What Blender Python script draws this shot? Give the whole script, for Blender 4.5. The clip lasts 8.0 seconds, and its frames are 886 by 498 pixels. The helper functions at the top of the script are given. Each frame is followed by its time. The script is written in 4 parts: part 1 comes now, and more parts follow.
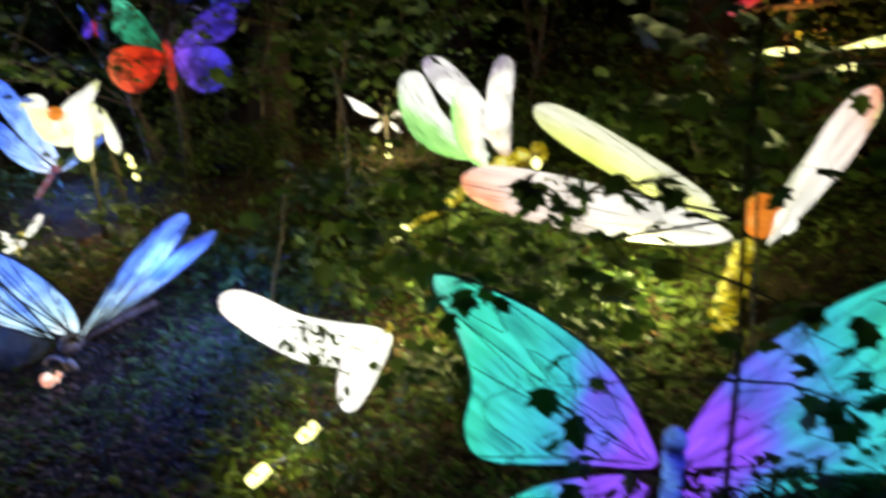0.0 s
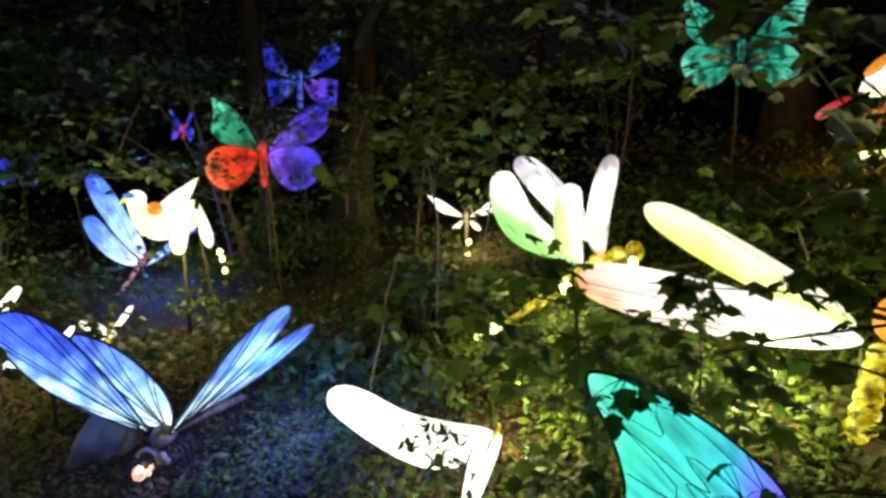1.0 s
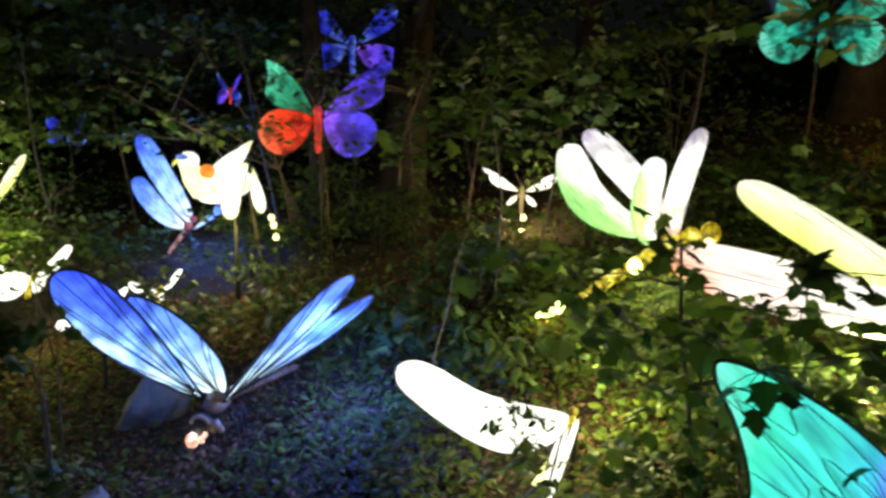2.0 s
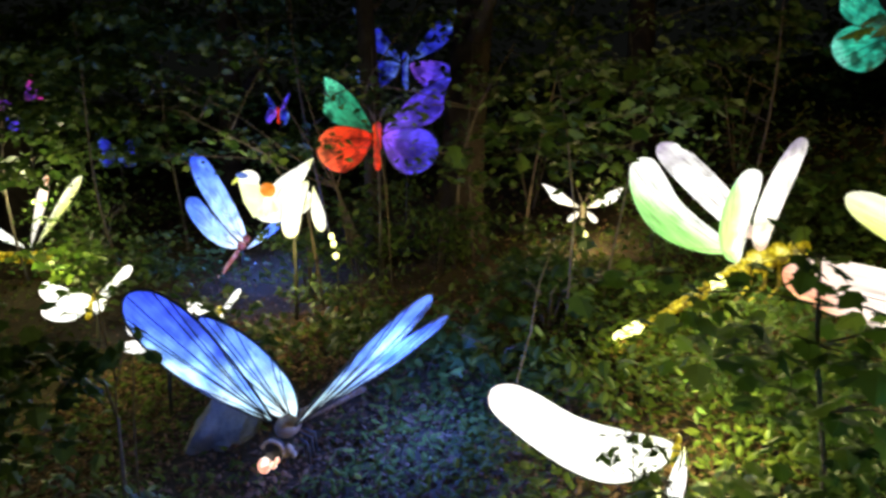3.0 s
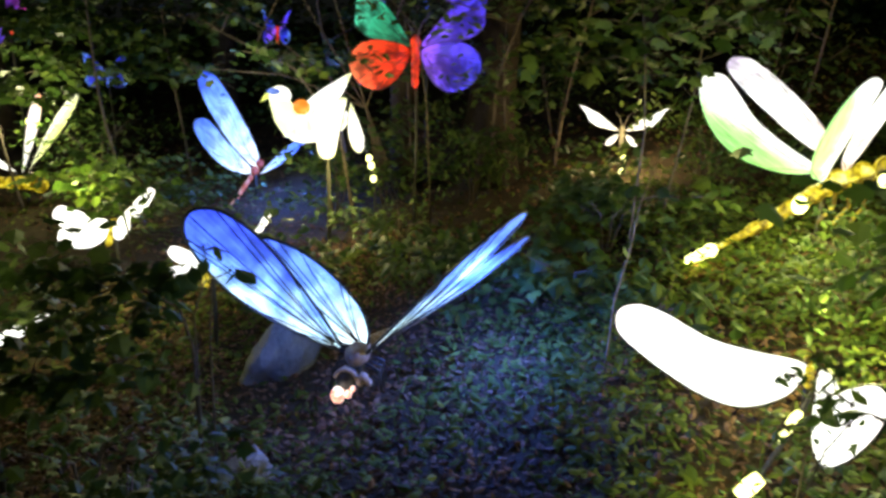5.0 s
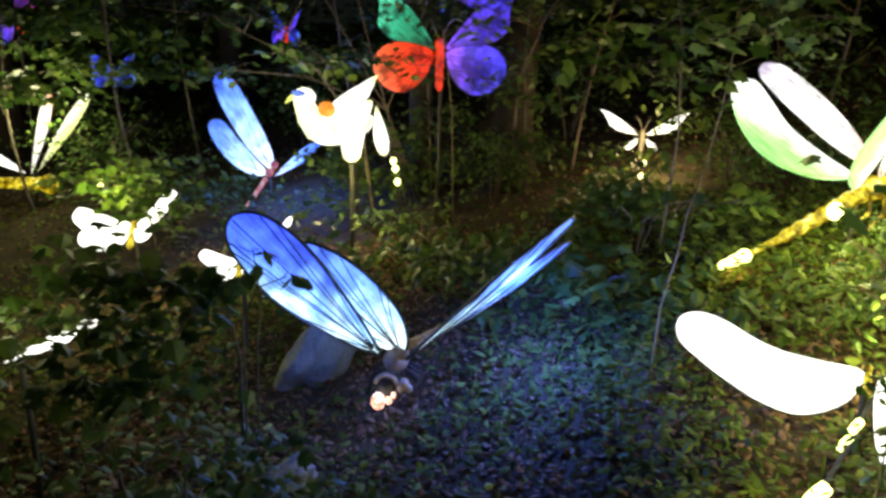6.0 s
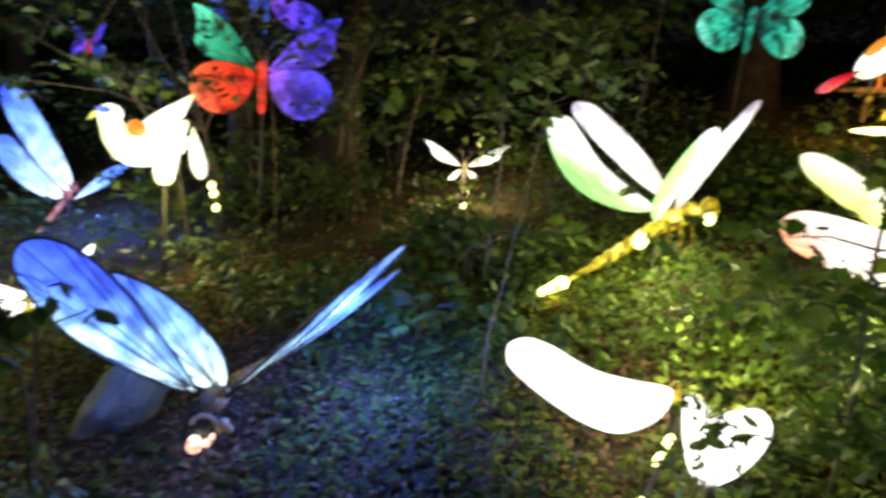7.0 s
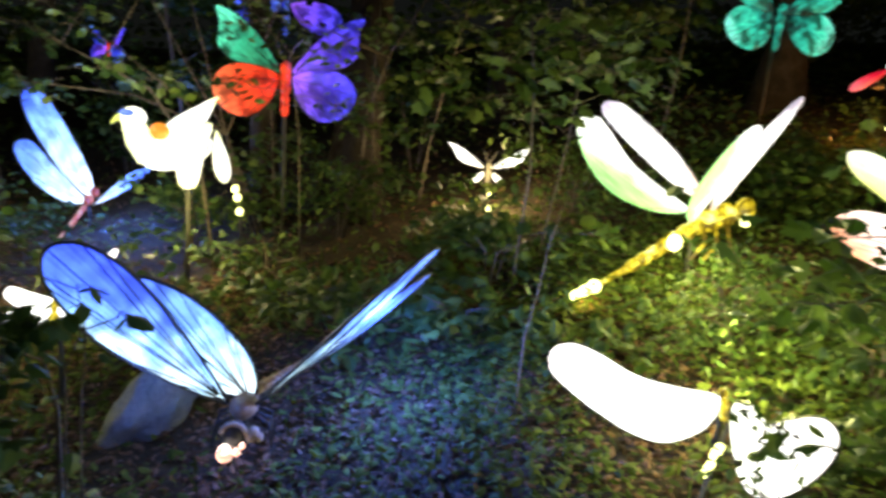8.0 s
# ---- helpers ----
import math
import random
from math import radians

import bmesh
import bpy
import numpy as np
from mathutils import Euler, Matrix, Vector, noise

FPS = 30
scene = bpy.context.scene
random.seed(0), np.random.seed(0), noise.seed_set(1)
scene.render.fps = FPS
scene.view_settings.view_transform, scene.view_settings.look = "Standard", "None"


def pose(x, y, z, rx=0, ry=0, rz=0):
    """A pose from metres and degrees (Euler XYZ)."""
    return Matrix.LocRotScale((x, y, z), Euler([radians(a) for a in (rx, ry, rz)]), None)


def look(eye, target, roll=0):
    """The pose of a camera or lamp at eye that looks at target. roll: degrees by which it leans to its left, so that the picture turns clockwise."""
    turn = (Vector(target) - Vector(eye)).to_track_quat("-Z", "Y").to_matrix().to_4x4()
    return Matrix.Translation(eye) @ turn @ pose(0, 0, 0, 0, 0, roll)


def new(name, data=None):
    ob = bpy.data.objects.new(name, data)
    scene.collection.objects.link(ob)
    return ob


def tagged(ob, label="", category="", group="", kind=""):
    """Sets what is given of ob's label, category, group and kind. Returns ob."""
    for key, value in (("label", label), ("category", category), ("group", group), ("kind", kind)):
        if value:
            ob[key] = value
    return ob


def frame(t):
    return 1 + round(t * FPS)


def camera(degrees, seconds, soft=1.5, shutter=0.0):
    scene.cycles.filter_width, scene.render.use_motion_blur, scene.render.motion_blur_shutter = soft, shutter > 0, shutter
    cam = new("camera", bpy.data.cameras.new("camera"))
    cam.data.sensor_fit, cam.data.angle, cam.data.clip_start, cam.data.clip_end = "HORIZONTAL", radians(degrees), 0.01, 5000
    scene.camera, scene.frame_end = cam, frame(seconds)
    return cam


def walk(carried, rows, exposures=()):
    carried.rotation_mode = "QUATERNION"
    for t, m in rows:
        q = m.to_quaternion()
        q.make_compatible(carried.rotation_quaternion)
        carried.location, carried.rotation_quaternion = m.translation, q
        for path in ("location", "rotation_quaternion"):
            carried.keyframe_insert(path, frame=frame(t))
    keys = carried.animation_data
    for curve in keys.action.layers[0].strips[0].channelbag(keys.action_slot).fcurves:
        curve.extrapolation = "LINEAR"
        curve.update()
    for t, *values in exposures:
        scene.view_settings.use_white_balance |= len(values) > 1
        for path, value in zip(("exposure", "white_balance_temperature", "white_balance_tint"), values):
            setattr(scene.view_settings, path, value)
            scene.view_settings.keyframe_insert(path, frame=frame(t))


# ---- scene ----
cam = camera(62.2, 8.0, 3.1, 0.5)
PATH = [
    (0, (0.16, 0.205, 2.363), (0.138, 2.084, 1.678), -0.3),
    (0.5, (-0.032, 0.283, 2.329), (-0.27, 2.206, 1.837), -2.4),
    (1, (-0.216, 0.239, 2.328), (-0.365, 2.188, 1.905), -0.3),
    (1.5, (-0.369, 0.397, 2.286), (-0.511, 2.342, 1.842), 0.5),
    (2, (-0.508, 0.432, 2.247), (-0.731, 2.359, 1.761), 1.4),
    (3.5, (-1.059, 0.592, 2.141), (-1.373, 2.522, 1.721), 0.3),
    (4, (-1.275, 0.582, 2.075), (-1.482, 2.514, 1.603), 1.2),
    (4.5, (-1.47, 0.59, 2.049), (-1.616, 2.496, 1.462), 1.8),
    (5, (-1.659, 0.724, 1.995), (-1.846, 2.621, 1.392), 1.4),
    (6.5, (-2.062, 0.743, 1.993), (-2.133, 2.654, 1.408), 3.2),
    (7, (-2.045, 0.84, 1.953), (-1.719, 2.751, 1.463), 5.7),
    (7.5, (-2.1, 0.889, 1.93), (-1.662, 2.785, 1.468), 6.3),
    (8, (-2.153, 0.966, 1.909), (-1.859, 2.885, 1.426), 5.2),
]
walk(cam, [(t, look(eye, target, roll)) for t, eye, target, roll in PATH],
     [(0, -0.42), (0.5, -0.2), (1, -0.1), (2, -0.12), (3.5, -0.1), (4, 0.15), (5, 0.2), (7.5, 0.34), (8, 0.52)])

# ---- night sky, added lamps ----
world = bpy.data.worlds.new("night")
world.use_nodes = True
scene.world = world
bg = world.node_tree.nodes["Background"]
bg.inputs["Color"].default_value = (0.4, 0.45, 0.4, 1)
bg.inputs["Strength"].default_value = 0.01


# Unseen point lamps near the lanterns, added because the cloth's own glow is weak.
def lamp(name, at, colour, watts, size=0.12):
    data = bpy.data.lights.new(name, "POINT")
    data.color, data.energy, data.shadow_soft_size = colour, watts, size
    ob = new(name, data)
    ob.location = at
    return tagged(ob, "unseen lamp added beside a lantern to strengthen its light", "lamp")


lamp("added_blue_lamp", (-1.78, 5.0, 0.4), (0.07, 0.18, 1.0), 105)
# stands in for the glow of the left blue wings on the boulder
lamp("added_blue_lamp", (-3.05, 4.62, 0.15), (0.1, 0.22, 1.0), 9)
# this and the next are added to brighten dim foliage at the left
lamp("added_warm_lamp", (-7.2, 8.6, 0.8), (1.0, 0.95, 0.5), 60)
lamp("added_warm_lamp", (-4.05, 6.9, 1.45), (1.0, 0.98, 0.7), 14)
lamp("added_blue_lamp", (-4.4, 8.6, 0.4), (0.08, 0.2, 1.0), 70)
lamp("added_warm_lamp", (-3.3, 6.85, 0.8), (1.0, 0.86, 0.3), 42)
lamp("added_warm_lamp", (-0.02, 4.3, 0.6), (1.0, 0.97, 0.32), 42)
# added over the glow of the light tubes, for the ground in front
lamp("added_warm_lamp", (-0.72, 3.38, 0.16), (1.0, 0.97, 0.32), 9)
lamp("added_warm_lamp", (0.25, 5.5, 0.8), (1.0, 0.97, 0.3), 58, 0.35)
lamp("added_warm_lamp", (1.25, 4.1, 0.9), (1.0, 1.0, 0.35), 65)
lamp("added_warm_lamp", (-0.6, 8.3, 0.85), (1.0, 0.75, 0.35), 40)
lamp("added_warm_lamp", (-5.1, 6.15, 0.5), (1.0, 0.98, 0.3), 42)
lamp("added_warm_lamp", (3.55, 7.6, 1.8), (1.0, 0.42, 0.08), 60)
# added by the white blade lantern to light the plants at the left
lamp("added_warm_lamp", (-4.4, 3.85, 0.6), (1.0, 0.95, 0.5), 4)
# added for the yellow light on plants round the tail
lamp("added_yellow_lamp", (-0.32, 5.9, 0.36), (1.0, 0.9, 0.12), 3, 0.04)
lamp("added_violet_lamp", (-2.4, 7.6, 1.9), (0.35, 0.3, 1.0), 7)


# ---- materials ----
def nodes_of(name):
    m = bpy.data.materials.new(name)
    m.use_nodes = True
    nt = m.node_tree
    return m, nt, nt.nodes["Principled BSDF"], nt.nodes["Material Output"]


def ramp(nt, stops):
    r = nt.nodes.new("ShaderNodeValToRGB")
    els = r.color_ramp.elements
    while len(els) < len(stops):
        els.new(0.5)
    for e, (p, c) in zip(els, stops):
        e.position, e.color = p, (*c, 1)
    return r


def noise_tex(nt, scale, detail=4, coord="Object"):
    tc = nt.nodes.new("ShaderNodeTexCoord")
    n = nt.nodes.new("ShaderNodeTexNoise")
    n.inputs["Scale"].default_value, n.inputs["Detail"].default_value = scale, detail
    nt.links.new(tc.outputs[coord], n.inputs["Vector"])
    return n


def surface(name, stops, scale=6.0, rough=0.8, bump=0.3, island=0.0, through_light=0.0, metal=0.0):
    """A matt or glossy surface with colour at two scales and fine relief."""
    m, nt, bsdf, out = nodes_of(name)
    a, b = noise_tex(nt, scale), noise_tex(nt, scale * 7, 6)
    mix = nt.nodes.new("ShaderNodeMath")
    mix.operation = "MULTIPLY_ADD"
    mix.inputs[1].default_value = 0.35
    nt.links.new(b.outputs["Fac"], mix.inputs[0])
    sub = nt.nodes.new("ShaderNodeMath")
    sub.operation = "MULTIPLY"
    sub.inputs[1].default_value = 0.65
    nt.links.new(a.outputs["Fac"], sub.inputs[0])
    nt.links.new(sub.outputs[0], mix.inputs[2])
    fac = mix.outputs[0]
    if island:
        geo = nt.nodes.new("ShaderNodeNewGeometry")
        add = nt.nodes.new("ShaderNodeMix")
        add.inputs["Factor"].default_value = island
        nt.links.new(fac, add.inputs["A"])
        nt.links.new(geo.outputs["Random Per Island"], add.inputs["B"])
        fac = add.outputs["Result"]
    r = ramp(nt, stops)
    nt.links.new(fac, r.inputs["Fac"])
    nt.links.new(r.outputs["Color"], bsdf.inputs["Base Color"])
    bsdf.inputs["Roughness"].default_value, bsdf.inputs["Metallic"].default_value = rough, metal
    bsdf.inputs["Specular IOR Level"].default_value = 0.5 if rough < 0.55 else 0.2
    if bump:
        bp = nt.nodes.new("ShaderNodeBump")
        bp.inputs["Strength"].default_value, bp.inputs["Distance"].default_value = bump, 0.02
        nt.links.new(b.outputs["Fac"], bp.inputs["Height"])
        nt.links.new(bp.outputs["Normal"], bsdf.inputs["Normal"])
    if through_light:
        tr, ms = nt.nodes.new("ShaderNodeBsdfTranslucent"), nt.nodes.new("ShaderNodeMixShader")
        ms.inputs["Fac"].default_value = through_light
        nt.links.new(r.outputs["Color"], tr.inputs["Color"])
        nt.links.new(bsdf.outputs[0], ms.inputs[1])
        nt.links.new(tr.outputs[0], ms.inputs[2])
        nt.links.new(ms.outputs[0], out.inputs["Surface"])
    return m


def glow(name, stops, strength, mottle=0.35, scale=5.0, across=0.0, run=1.0, marks=0.0):
    """Lit lantern cloth: colour runs from the root to the tip of a wing, with the uneven light of the lamps behind it."""
    m, nt, bsdf, out = nodes_of(name)
    uv = nt.nodes.new("ShaderNodeUVMap")
    sep = nt.nodes.new("ShaderNodeSeparateXYZ")
    nt.links.new(uv.outputs["UV"], sep.inputs["Vector"])
    n = noise_tex(nt, scale, 3)
    ma = nt.nodes.new("ShaderNodeMath")
    ma.operation = "MULTIPLY_ADD"
    ma.inputs[1].default_value = mottle
    sh = nt.nodes.new("ShaderNodeMath")
    sh.operation = "ADD"
    sh.inputs[1].default_value = -0.5
    nt.links.new(n.outputs["Fac"], sh.inputs[0])
    nt.links.new(sh.outputs[0], ma.inputs[0])
    go, side = nt.nodes.new("ShaderNodeMath"), nt.nodes.new("ShaderNodeMath")
    go.operation, side.operation = "MULTIPLY", "MULTIPLY_ADD"
    go.inputs[1].default_value, side.inputs[1].default_value = run, across
    nt.links.new(sep.outputs["X"], go.inputs[0])
    nt.links.new(sep.outputs["Y"], side.inputs[0])
    nt.links.new(go.outputs[0], side.inputs[2])
    nt.links.new(side.outputs[0], ma.inputs[2])
    r = ramp(nt, stops)
    nt.links.new(ma.outputs[0], r.inputs["Fac"])
    stretch = nt.nodes.new("ShaderNodeMapping")
    stretch.inputs["Scale"].default_value = (3.0, 16.0, 1.0)
    nt.links.new(uv.outputs["UV"], stretch.inputs["Vector"])
    weave = nt.nodes.new("ShaderNodeTexNoise")
    weave.inputs["Scale"].default_value, weave.inputs["Detail"].default_value = 1.6, 7
    nt.links.new(stretch.outputs["Vector"], weave.inputs["Vector"])
    wr = nt.nodes.new("ShaderNodeMapRange")
    wr.inputs["From Min"].default_value, wr.inputs["From Max"].default_value = 0.25, 0.75
    wr.inputs["To Min"].default_value, wr.inputs["To Max"].default_value = 0.4 * strength, 1.5 * strength
    nt.links.new(weave.outputs["Fac"], wr.inputs["Value"])
    em, add = nt.nodes.new("ShaderNodeEmission"), nt.nodes.new("ShaderNodeAddShader")
    power = wr.outputs["Result"]
    if marks:
        spots = noise_tex(nt, scale * 0.9, 2)
        cut, times = nt.nodes.new("ShaderNodeMapRange"), nt.nodes.new("ShaderNodeMath")
        cut.inputs["From Min"].default_value, cut.inputs["From Max"].default_value = 0.38, 0.56
        cut.inputs["To Min"].default_value, cut.inputs["To Max"].default_value = 1.0 - marks, 1.3
        times.operation = "MULTIPLY"
        nt.links.new(spots.outputs["Fac"], cut.inputs["Value"])
        nt.links.new(cut.outputs["Result"], times.inputs[0])
        nt.links.new(power, times.inputs[1])
        power = times.outputs[0]
    nt.links.new(r.outputs["Color"], em.inputs["Color"])
    nt.links.new(power, em.inputs["Strength"])
    cloth = nt.nodes.new("ShaderNodeHueSaturation")
    cloth.inputs["Value"].default_value = 0.15
    nt.links.new(r.outputs["Color"], cloth.inputs["Color"])
    nt.links.new(cloth.outputs["Color"], bsdf.inputs["Base Color"])
    bsdf.inputs["Roughness"].default_value = 0.6
    nt.links.new(em.outputs[0], add.inputs[0])
    nt.links.new(bsdf.outputs[0], add.inputs[1])
    nt.links.new(add.outputs[0], out.inputs["Surface"])
    return m


M_BLUE = glow("blue_cloth", [(0.08, (0.9, 1.0, 1.0)), (0.3, (0.55, 0.85, 1.0)), (0.5, (0.18, 0.4, 1.0)), (0.72, (0.055, 0.13, 0.9)), (0.98, (0.02, 0.035, 0.5))], 1.65, 0.6, 6, 0.5, 0.55, marks=0.35)
M_BLUE2 = glow("light_blue_cloth", [(0.12, (0.9, 1.0, 1.0)), (0.36, (0.5, 0.8, 1.0)), (0.6, (0.14, 0.32, 0.98)), (0.95, (0.03, 0.06, 0.75))], 1.6, 0.55, 6, 0.3, 0.65, marks=0.3)
M_FARBLUE = glow("sky_blue_cloth", [(0.0, (0.8, 0.92, 1.0)), (0.4, (0.35, 0.6, 1.0)), (0.75, (0.12, 0.28, 1.0)), (1.0, (0.03, 0.08, 0.7))], 1.5, 0.6, 7, marks=0.25)
M_WHITE = glow("white_cloth", [(0.0, (1.0, 1.0, 0.86)), (0.7, (1.0, 1.0, 0.93)), (1.0, (1.0, 0.93, 0.85))], 2.2, 0.2)
M_IVORY = glow("ivory_cloth", [(0.0, (0.95, 0.98, 0.5)), (0.2, (1.0, 1.0, 0.85)), (0.8, (1.0, 1.0, 0.92)), (1.0, (0.95, 0.98, 0.5))], 1.6, 0.6, 6)
M_GREENW = glow("green_edged_cloth", [(0.0, (0.25, 0.65, 0.15)), (0.28, (0.42, 0.82, 0.26)), (0.46, (0.95, 1.0, 0.86)), (1.0, (1.0, 0.97, 0.94))], 1.5, 0.45, 3, 0.8, 0.15)
M_CREAM = glow("cream_cloth", [(0.0, (0.75, 0.5, 0.38)), (0.3, (1.0, 0.95, 0.88)), (0.75, (1.0, 0.97, 0.93)), (1.0, (0.62, 0.54, 0.68))], 1.25, 0.8, marks=0.35)
M_PINK = glow("pink_cloth", [(0.0, (1.0, 0.98, 0.85)), (0.45, (1.0, 0.93, 0.82)), (0.82, (1.0, 0.78, 0.66)), (0.98, (1.0, 0.42, 0.22))], 1.6, 0.3, 4, -0.25, 1.1)
M_LEMON = glow("lemon_cloth", [(0.0, (0.65, 0.7, 0.12)), (0.25, (0.9, 0.95, 0.35)), (0.55, (1.0, 1.0, 0.75)), (1.0, (0.95, 1.0, 0.6))], 1.35, 0.4, 5, 0.7, 0.1)
M_YELLOW = glow("yellow_cloth", [(0.0, (0.1, 0.06, 0.0)), (0.25, (0.45, 0.33, 0.006)), (0.5, (0.85, 0.7, 0.04)), (0.8, (1.0, 0.98, 0.4))], 1.0, 2.2, 13, 0.0, 0.5)
M_CRIMSON = glow("crimson_cloth", [(0.0, (0.5, 0.0, 0.02)), (0.5, (0.75, 0.01, 0.04)), (1.0, (0.9, 0.15, 0.2))], 0.8, 0.6, 10)
M_GOLD = glow("gold_cloth", [(0.0, (1.0, 0.75, 0.05)), (0.5, (1.0, 0.95, 0.35)), (1.0, (0.9, 0.6, 0.03))], 1.0, 0.8, 12)
M_BULB = glow("yellow_bulb", [(0.0, (1.0, 1.0, 0.35)), (1.0, (1.0, 1.0, 0.4))], 4.0, 0.1)
M_TEAL = glow("teal_cloth", [(0.0, (0.25, 0.08, 0.9)), (0.14, (0.12, 0.16, 0.85)), (0.3, (0.04, 0.42, 0.55)), (0.6, (0.05, 0.68, 0.45)), (1.0, (0.4, 0.95, 0.85))], 1.7, 0.5, 4, -0.35, 0.95)
M_GREEN = glow("green_cloth", [(0.0, (0.03, 0.22, 0.1)), (0.5, (0.03, 0.35, 0.18)), (1.0, (0.12, 0.75, 0.45))], 1.0, 0.8, 6, marks=0.85)
M_RED = glow("red_cloth", [(0.0, (0.75, 0.03, 0.01)), (0.6, (0.9, 0.06, 0.015)), (1.0, (1.0, 0.2, 0.07))], 1.0, 0.7, 7, marks=0.7)
M_VIOLET = glow("violet_cloth", [(0.0, (0.3, 0.1, 0.9)), (0.5, (0.1, 0.05, 0.8)), (1.0, (0.06, 0.06, 0.85))], 1.0, 0.7, 6, marks=0.75)
M_INDIGO = glow("indigo_cloth", [(0.0, (0.12, 0.22, 0.8)), (0.4, (0.02, 0.03, 0.55)), (0.7, (0.04, 0.06, 0.8)), (1.0, (0.15, 0.35, 1.0))], 0.7, 1.0, 9, marks=0.9)
M_ORANGE = glow("orange_cloth", [(0.0, (1.0, 0.25, 0.02)), (1.0, (1.0, 0.4, 0.05))], 1.0)
M_BIRDBLUE = glow("blue_bird_cloth", [(0.0, (0.1, 0.2, 0.8)), (1.0, (0.15, 0.3, 0.9))], 0.8)
M_ROSE = glow("rosy_bulb", [(0.0, (1.0, 0.5, 0.35)), (0.25, (0.4, 0.14, 0.09)), (0.5, (1.0, 0.9, 0.8))], 3.2, 1.2, 14, 0.0, 0.9)
M_REDBEAD = glow("red_bead_cloth", [(0.0, (0.35, 0.05, 0.03)), (0.5, (0.8, 0.25, 0.18)), (1.0, (1.0, 0.75, 0.65))], 0.5, 1.4, 16)
M_MAGENTA = glow("magenta_cloth", [(0.0, (0.5, 0.05, 0.5)), (0.5, (0.2, 0.05, 0.75)), (1.0, (0.8, 0.05, 0.35))], 0.8, 1.0, 7, marks=0.8)
M_AQUA = glow("aqua_cloth", [(0.1, (0.01, 0.06, 0.05)), (0.35, (0.02, 0.45, 0.32)), (0.7, (0.05, 0.65, 0.42)), (1.0, (0.2, 0.85, 0.65))], 0.7, 1.1, 9, marks=0.8)

M_WIRE = surface("dark_wire", [(0.2, (0.01, 0.01, 0.012)), (0.8, (0.04, 0.035, 0.03))], 20, 0.5, 0.1)
M_POLE = surface("painted_pole", [(0.2, (0.03, 0.035, 0.03)), (0.8, (0.09, 0.08, 0.06))], 12, 0.6, 0.2)
M_BROWN = surface("brown_body", [(0.2, (0.05, 0.03, 0.02)), (0.5, (0.25, 0.15, 0.09)), (0.8, (0.6, 0.5, 0.42))], 15, 0.35, 0.3)
M_TAN = surface("tan_shell", [(0.2, (0.2, 0.12, 0.07)), (0.8, (0.55, 0.42, 0.3))], 18, 0.45, 0.2)
M_BARK = surface("bark", [(0.25, (0.012, 0.009, 0.006)), (0.5, (0.035, 0.027, 0.019)), (0.75, (0.075, 0.06, 0.044))], 7, 0.95, 0.9)
M_TWIG = surface("twig_bark", [(0.3, (0.06, 0.045, 0.035)), (0.7, (0.2, 0.16, 0.12))], 20, 0.9, 0.4)
M_PALE = surface("pale_bark", [(0.3, (0.1, 0.08, 0.065)), (0.7, (0.26, 0.22, 0.17))], 20, 0.85, 0.4)
M_ROCK = surface("granite", [(0.25, (0.12, 0.12, 0.12)), (0.55, (0.24, 0.235, 0.23)), (0.8, (0.36, 0.35, 0.34))], 5, 0.9, 0.7)
M_SOIL = surface("forest_soil", [(0.25, (0.015, 0.011, 0.007)), (0.5, (0.045, 0.034, 0.02)), (0.75, (0.09, 0.07, 0.04))], 3, 0.98, 0.9)
M_LITTER = surface("dry_leaves", [(0.15, (0.03, 0.016, 0.008)), (0.5, (0.12, 0.06, 0.03)), (0.85, (0.27, 0.16, 0.1))], 6, 0.75, 0.4, 0.75, 0.15)
M_LEAF = surface("maple_leaves", [(0.1, (0.02, 0.045, 0.009)), (0.5, (0.06, 0.11, 0.02)), (0.9, (0.14, 0.19, 0.04))], 5, 0.5, 0.2, 0.7, 0.4)
M_IVY = surface("low_leaves", [(0.1, (0.03, 0.05, 0.01)), (0.5, (0.09, 0.13, 0.02)), (0.9, (0.2, 0.24, 0.05))], 4, 0.7, 0.2, 0.6, 0.35)


# ---- building helpers ----
V = Vector


def part(name, data, material, parent=None, label=""):
    """Links a bmesh, or (verts, faces), given in world places, as one mesh under a thing."""
    me = bpy.data.meshes.new(name)
    if isinstance(data, tuple):
        me.from_pydata(*data)
    else:
        data.to_mesh(me)
        data.free()
    me.materials.append(material)
    ob = new(name, me)
    if parent is not None:
        top = parent
        while top.parent is not None:
            top = top.parent
        me.transform(Matrix.Translation(-top.location))
        ob.parent = parent
    me.update()
    if label:
        tagged(ob, label)
    return ob


def thing(name, at, label, category, group=""):
    ob = new(name)
    ob.location, ob.empty_display_size = at, 0.1
    return tagged(ob, label, category, group)


def smooth(ob):
    ob.data.polygons.foreach_set("use_smooth", [True] * len(ob.data.polygons))
    return ob


def tube(bm, pts, radii, sides=8):
    pts = [V(p) for p in pts]
    rings = []
    for i, p in enumerate(pts):
        d = (pts[min(i + 1, len(pts) - 1)] - pts[max(i - 1, 0)]).normalized()
        a = d.cross(V((0.31, 0.87, 0.39))).normalized()
        b = d.cross(a)
        r = radii[i] if hasattr(radii, "__len__") else radii
        rings.append([bm.verts.new(p + r * (math.cos(k * math.tau / sides) * a + math.sin(k * math.tau / sides) * b)) for k in range(sides)])
    for q, s in zip(rings, rings[1:]):
        for k in range(sides):
            bm.faces.new((q[k], q[(k + 1) % sides], s[(k + 1) % sides], s[k]))
    bm.faces.new(rings[0][::-1])
    bm.faces.new(rings[-1])
    return bm


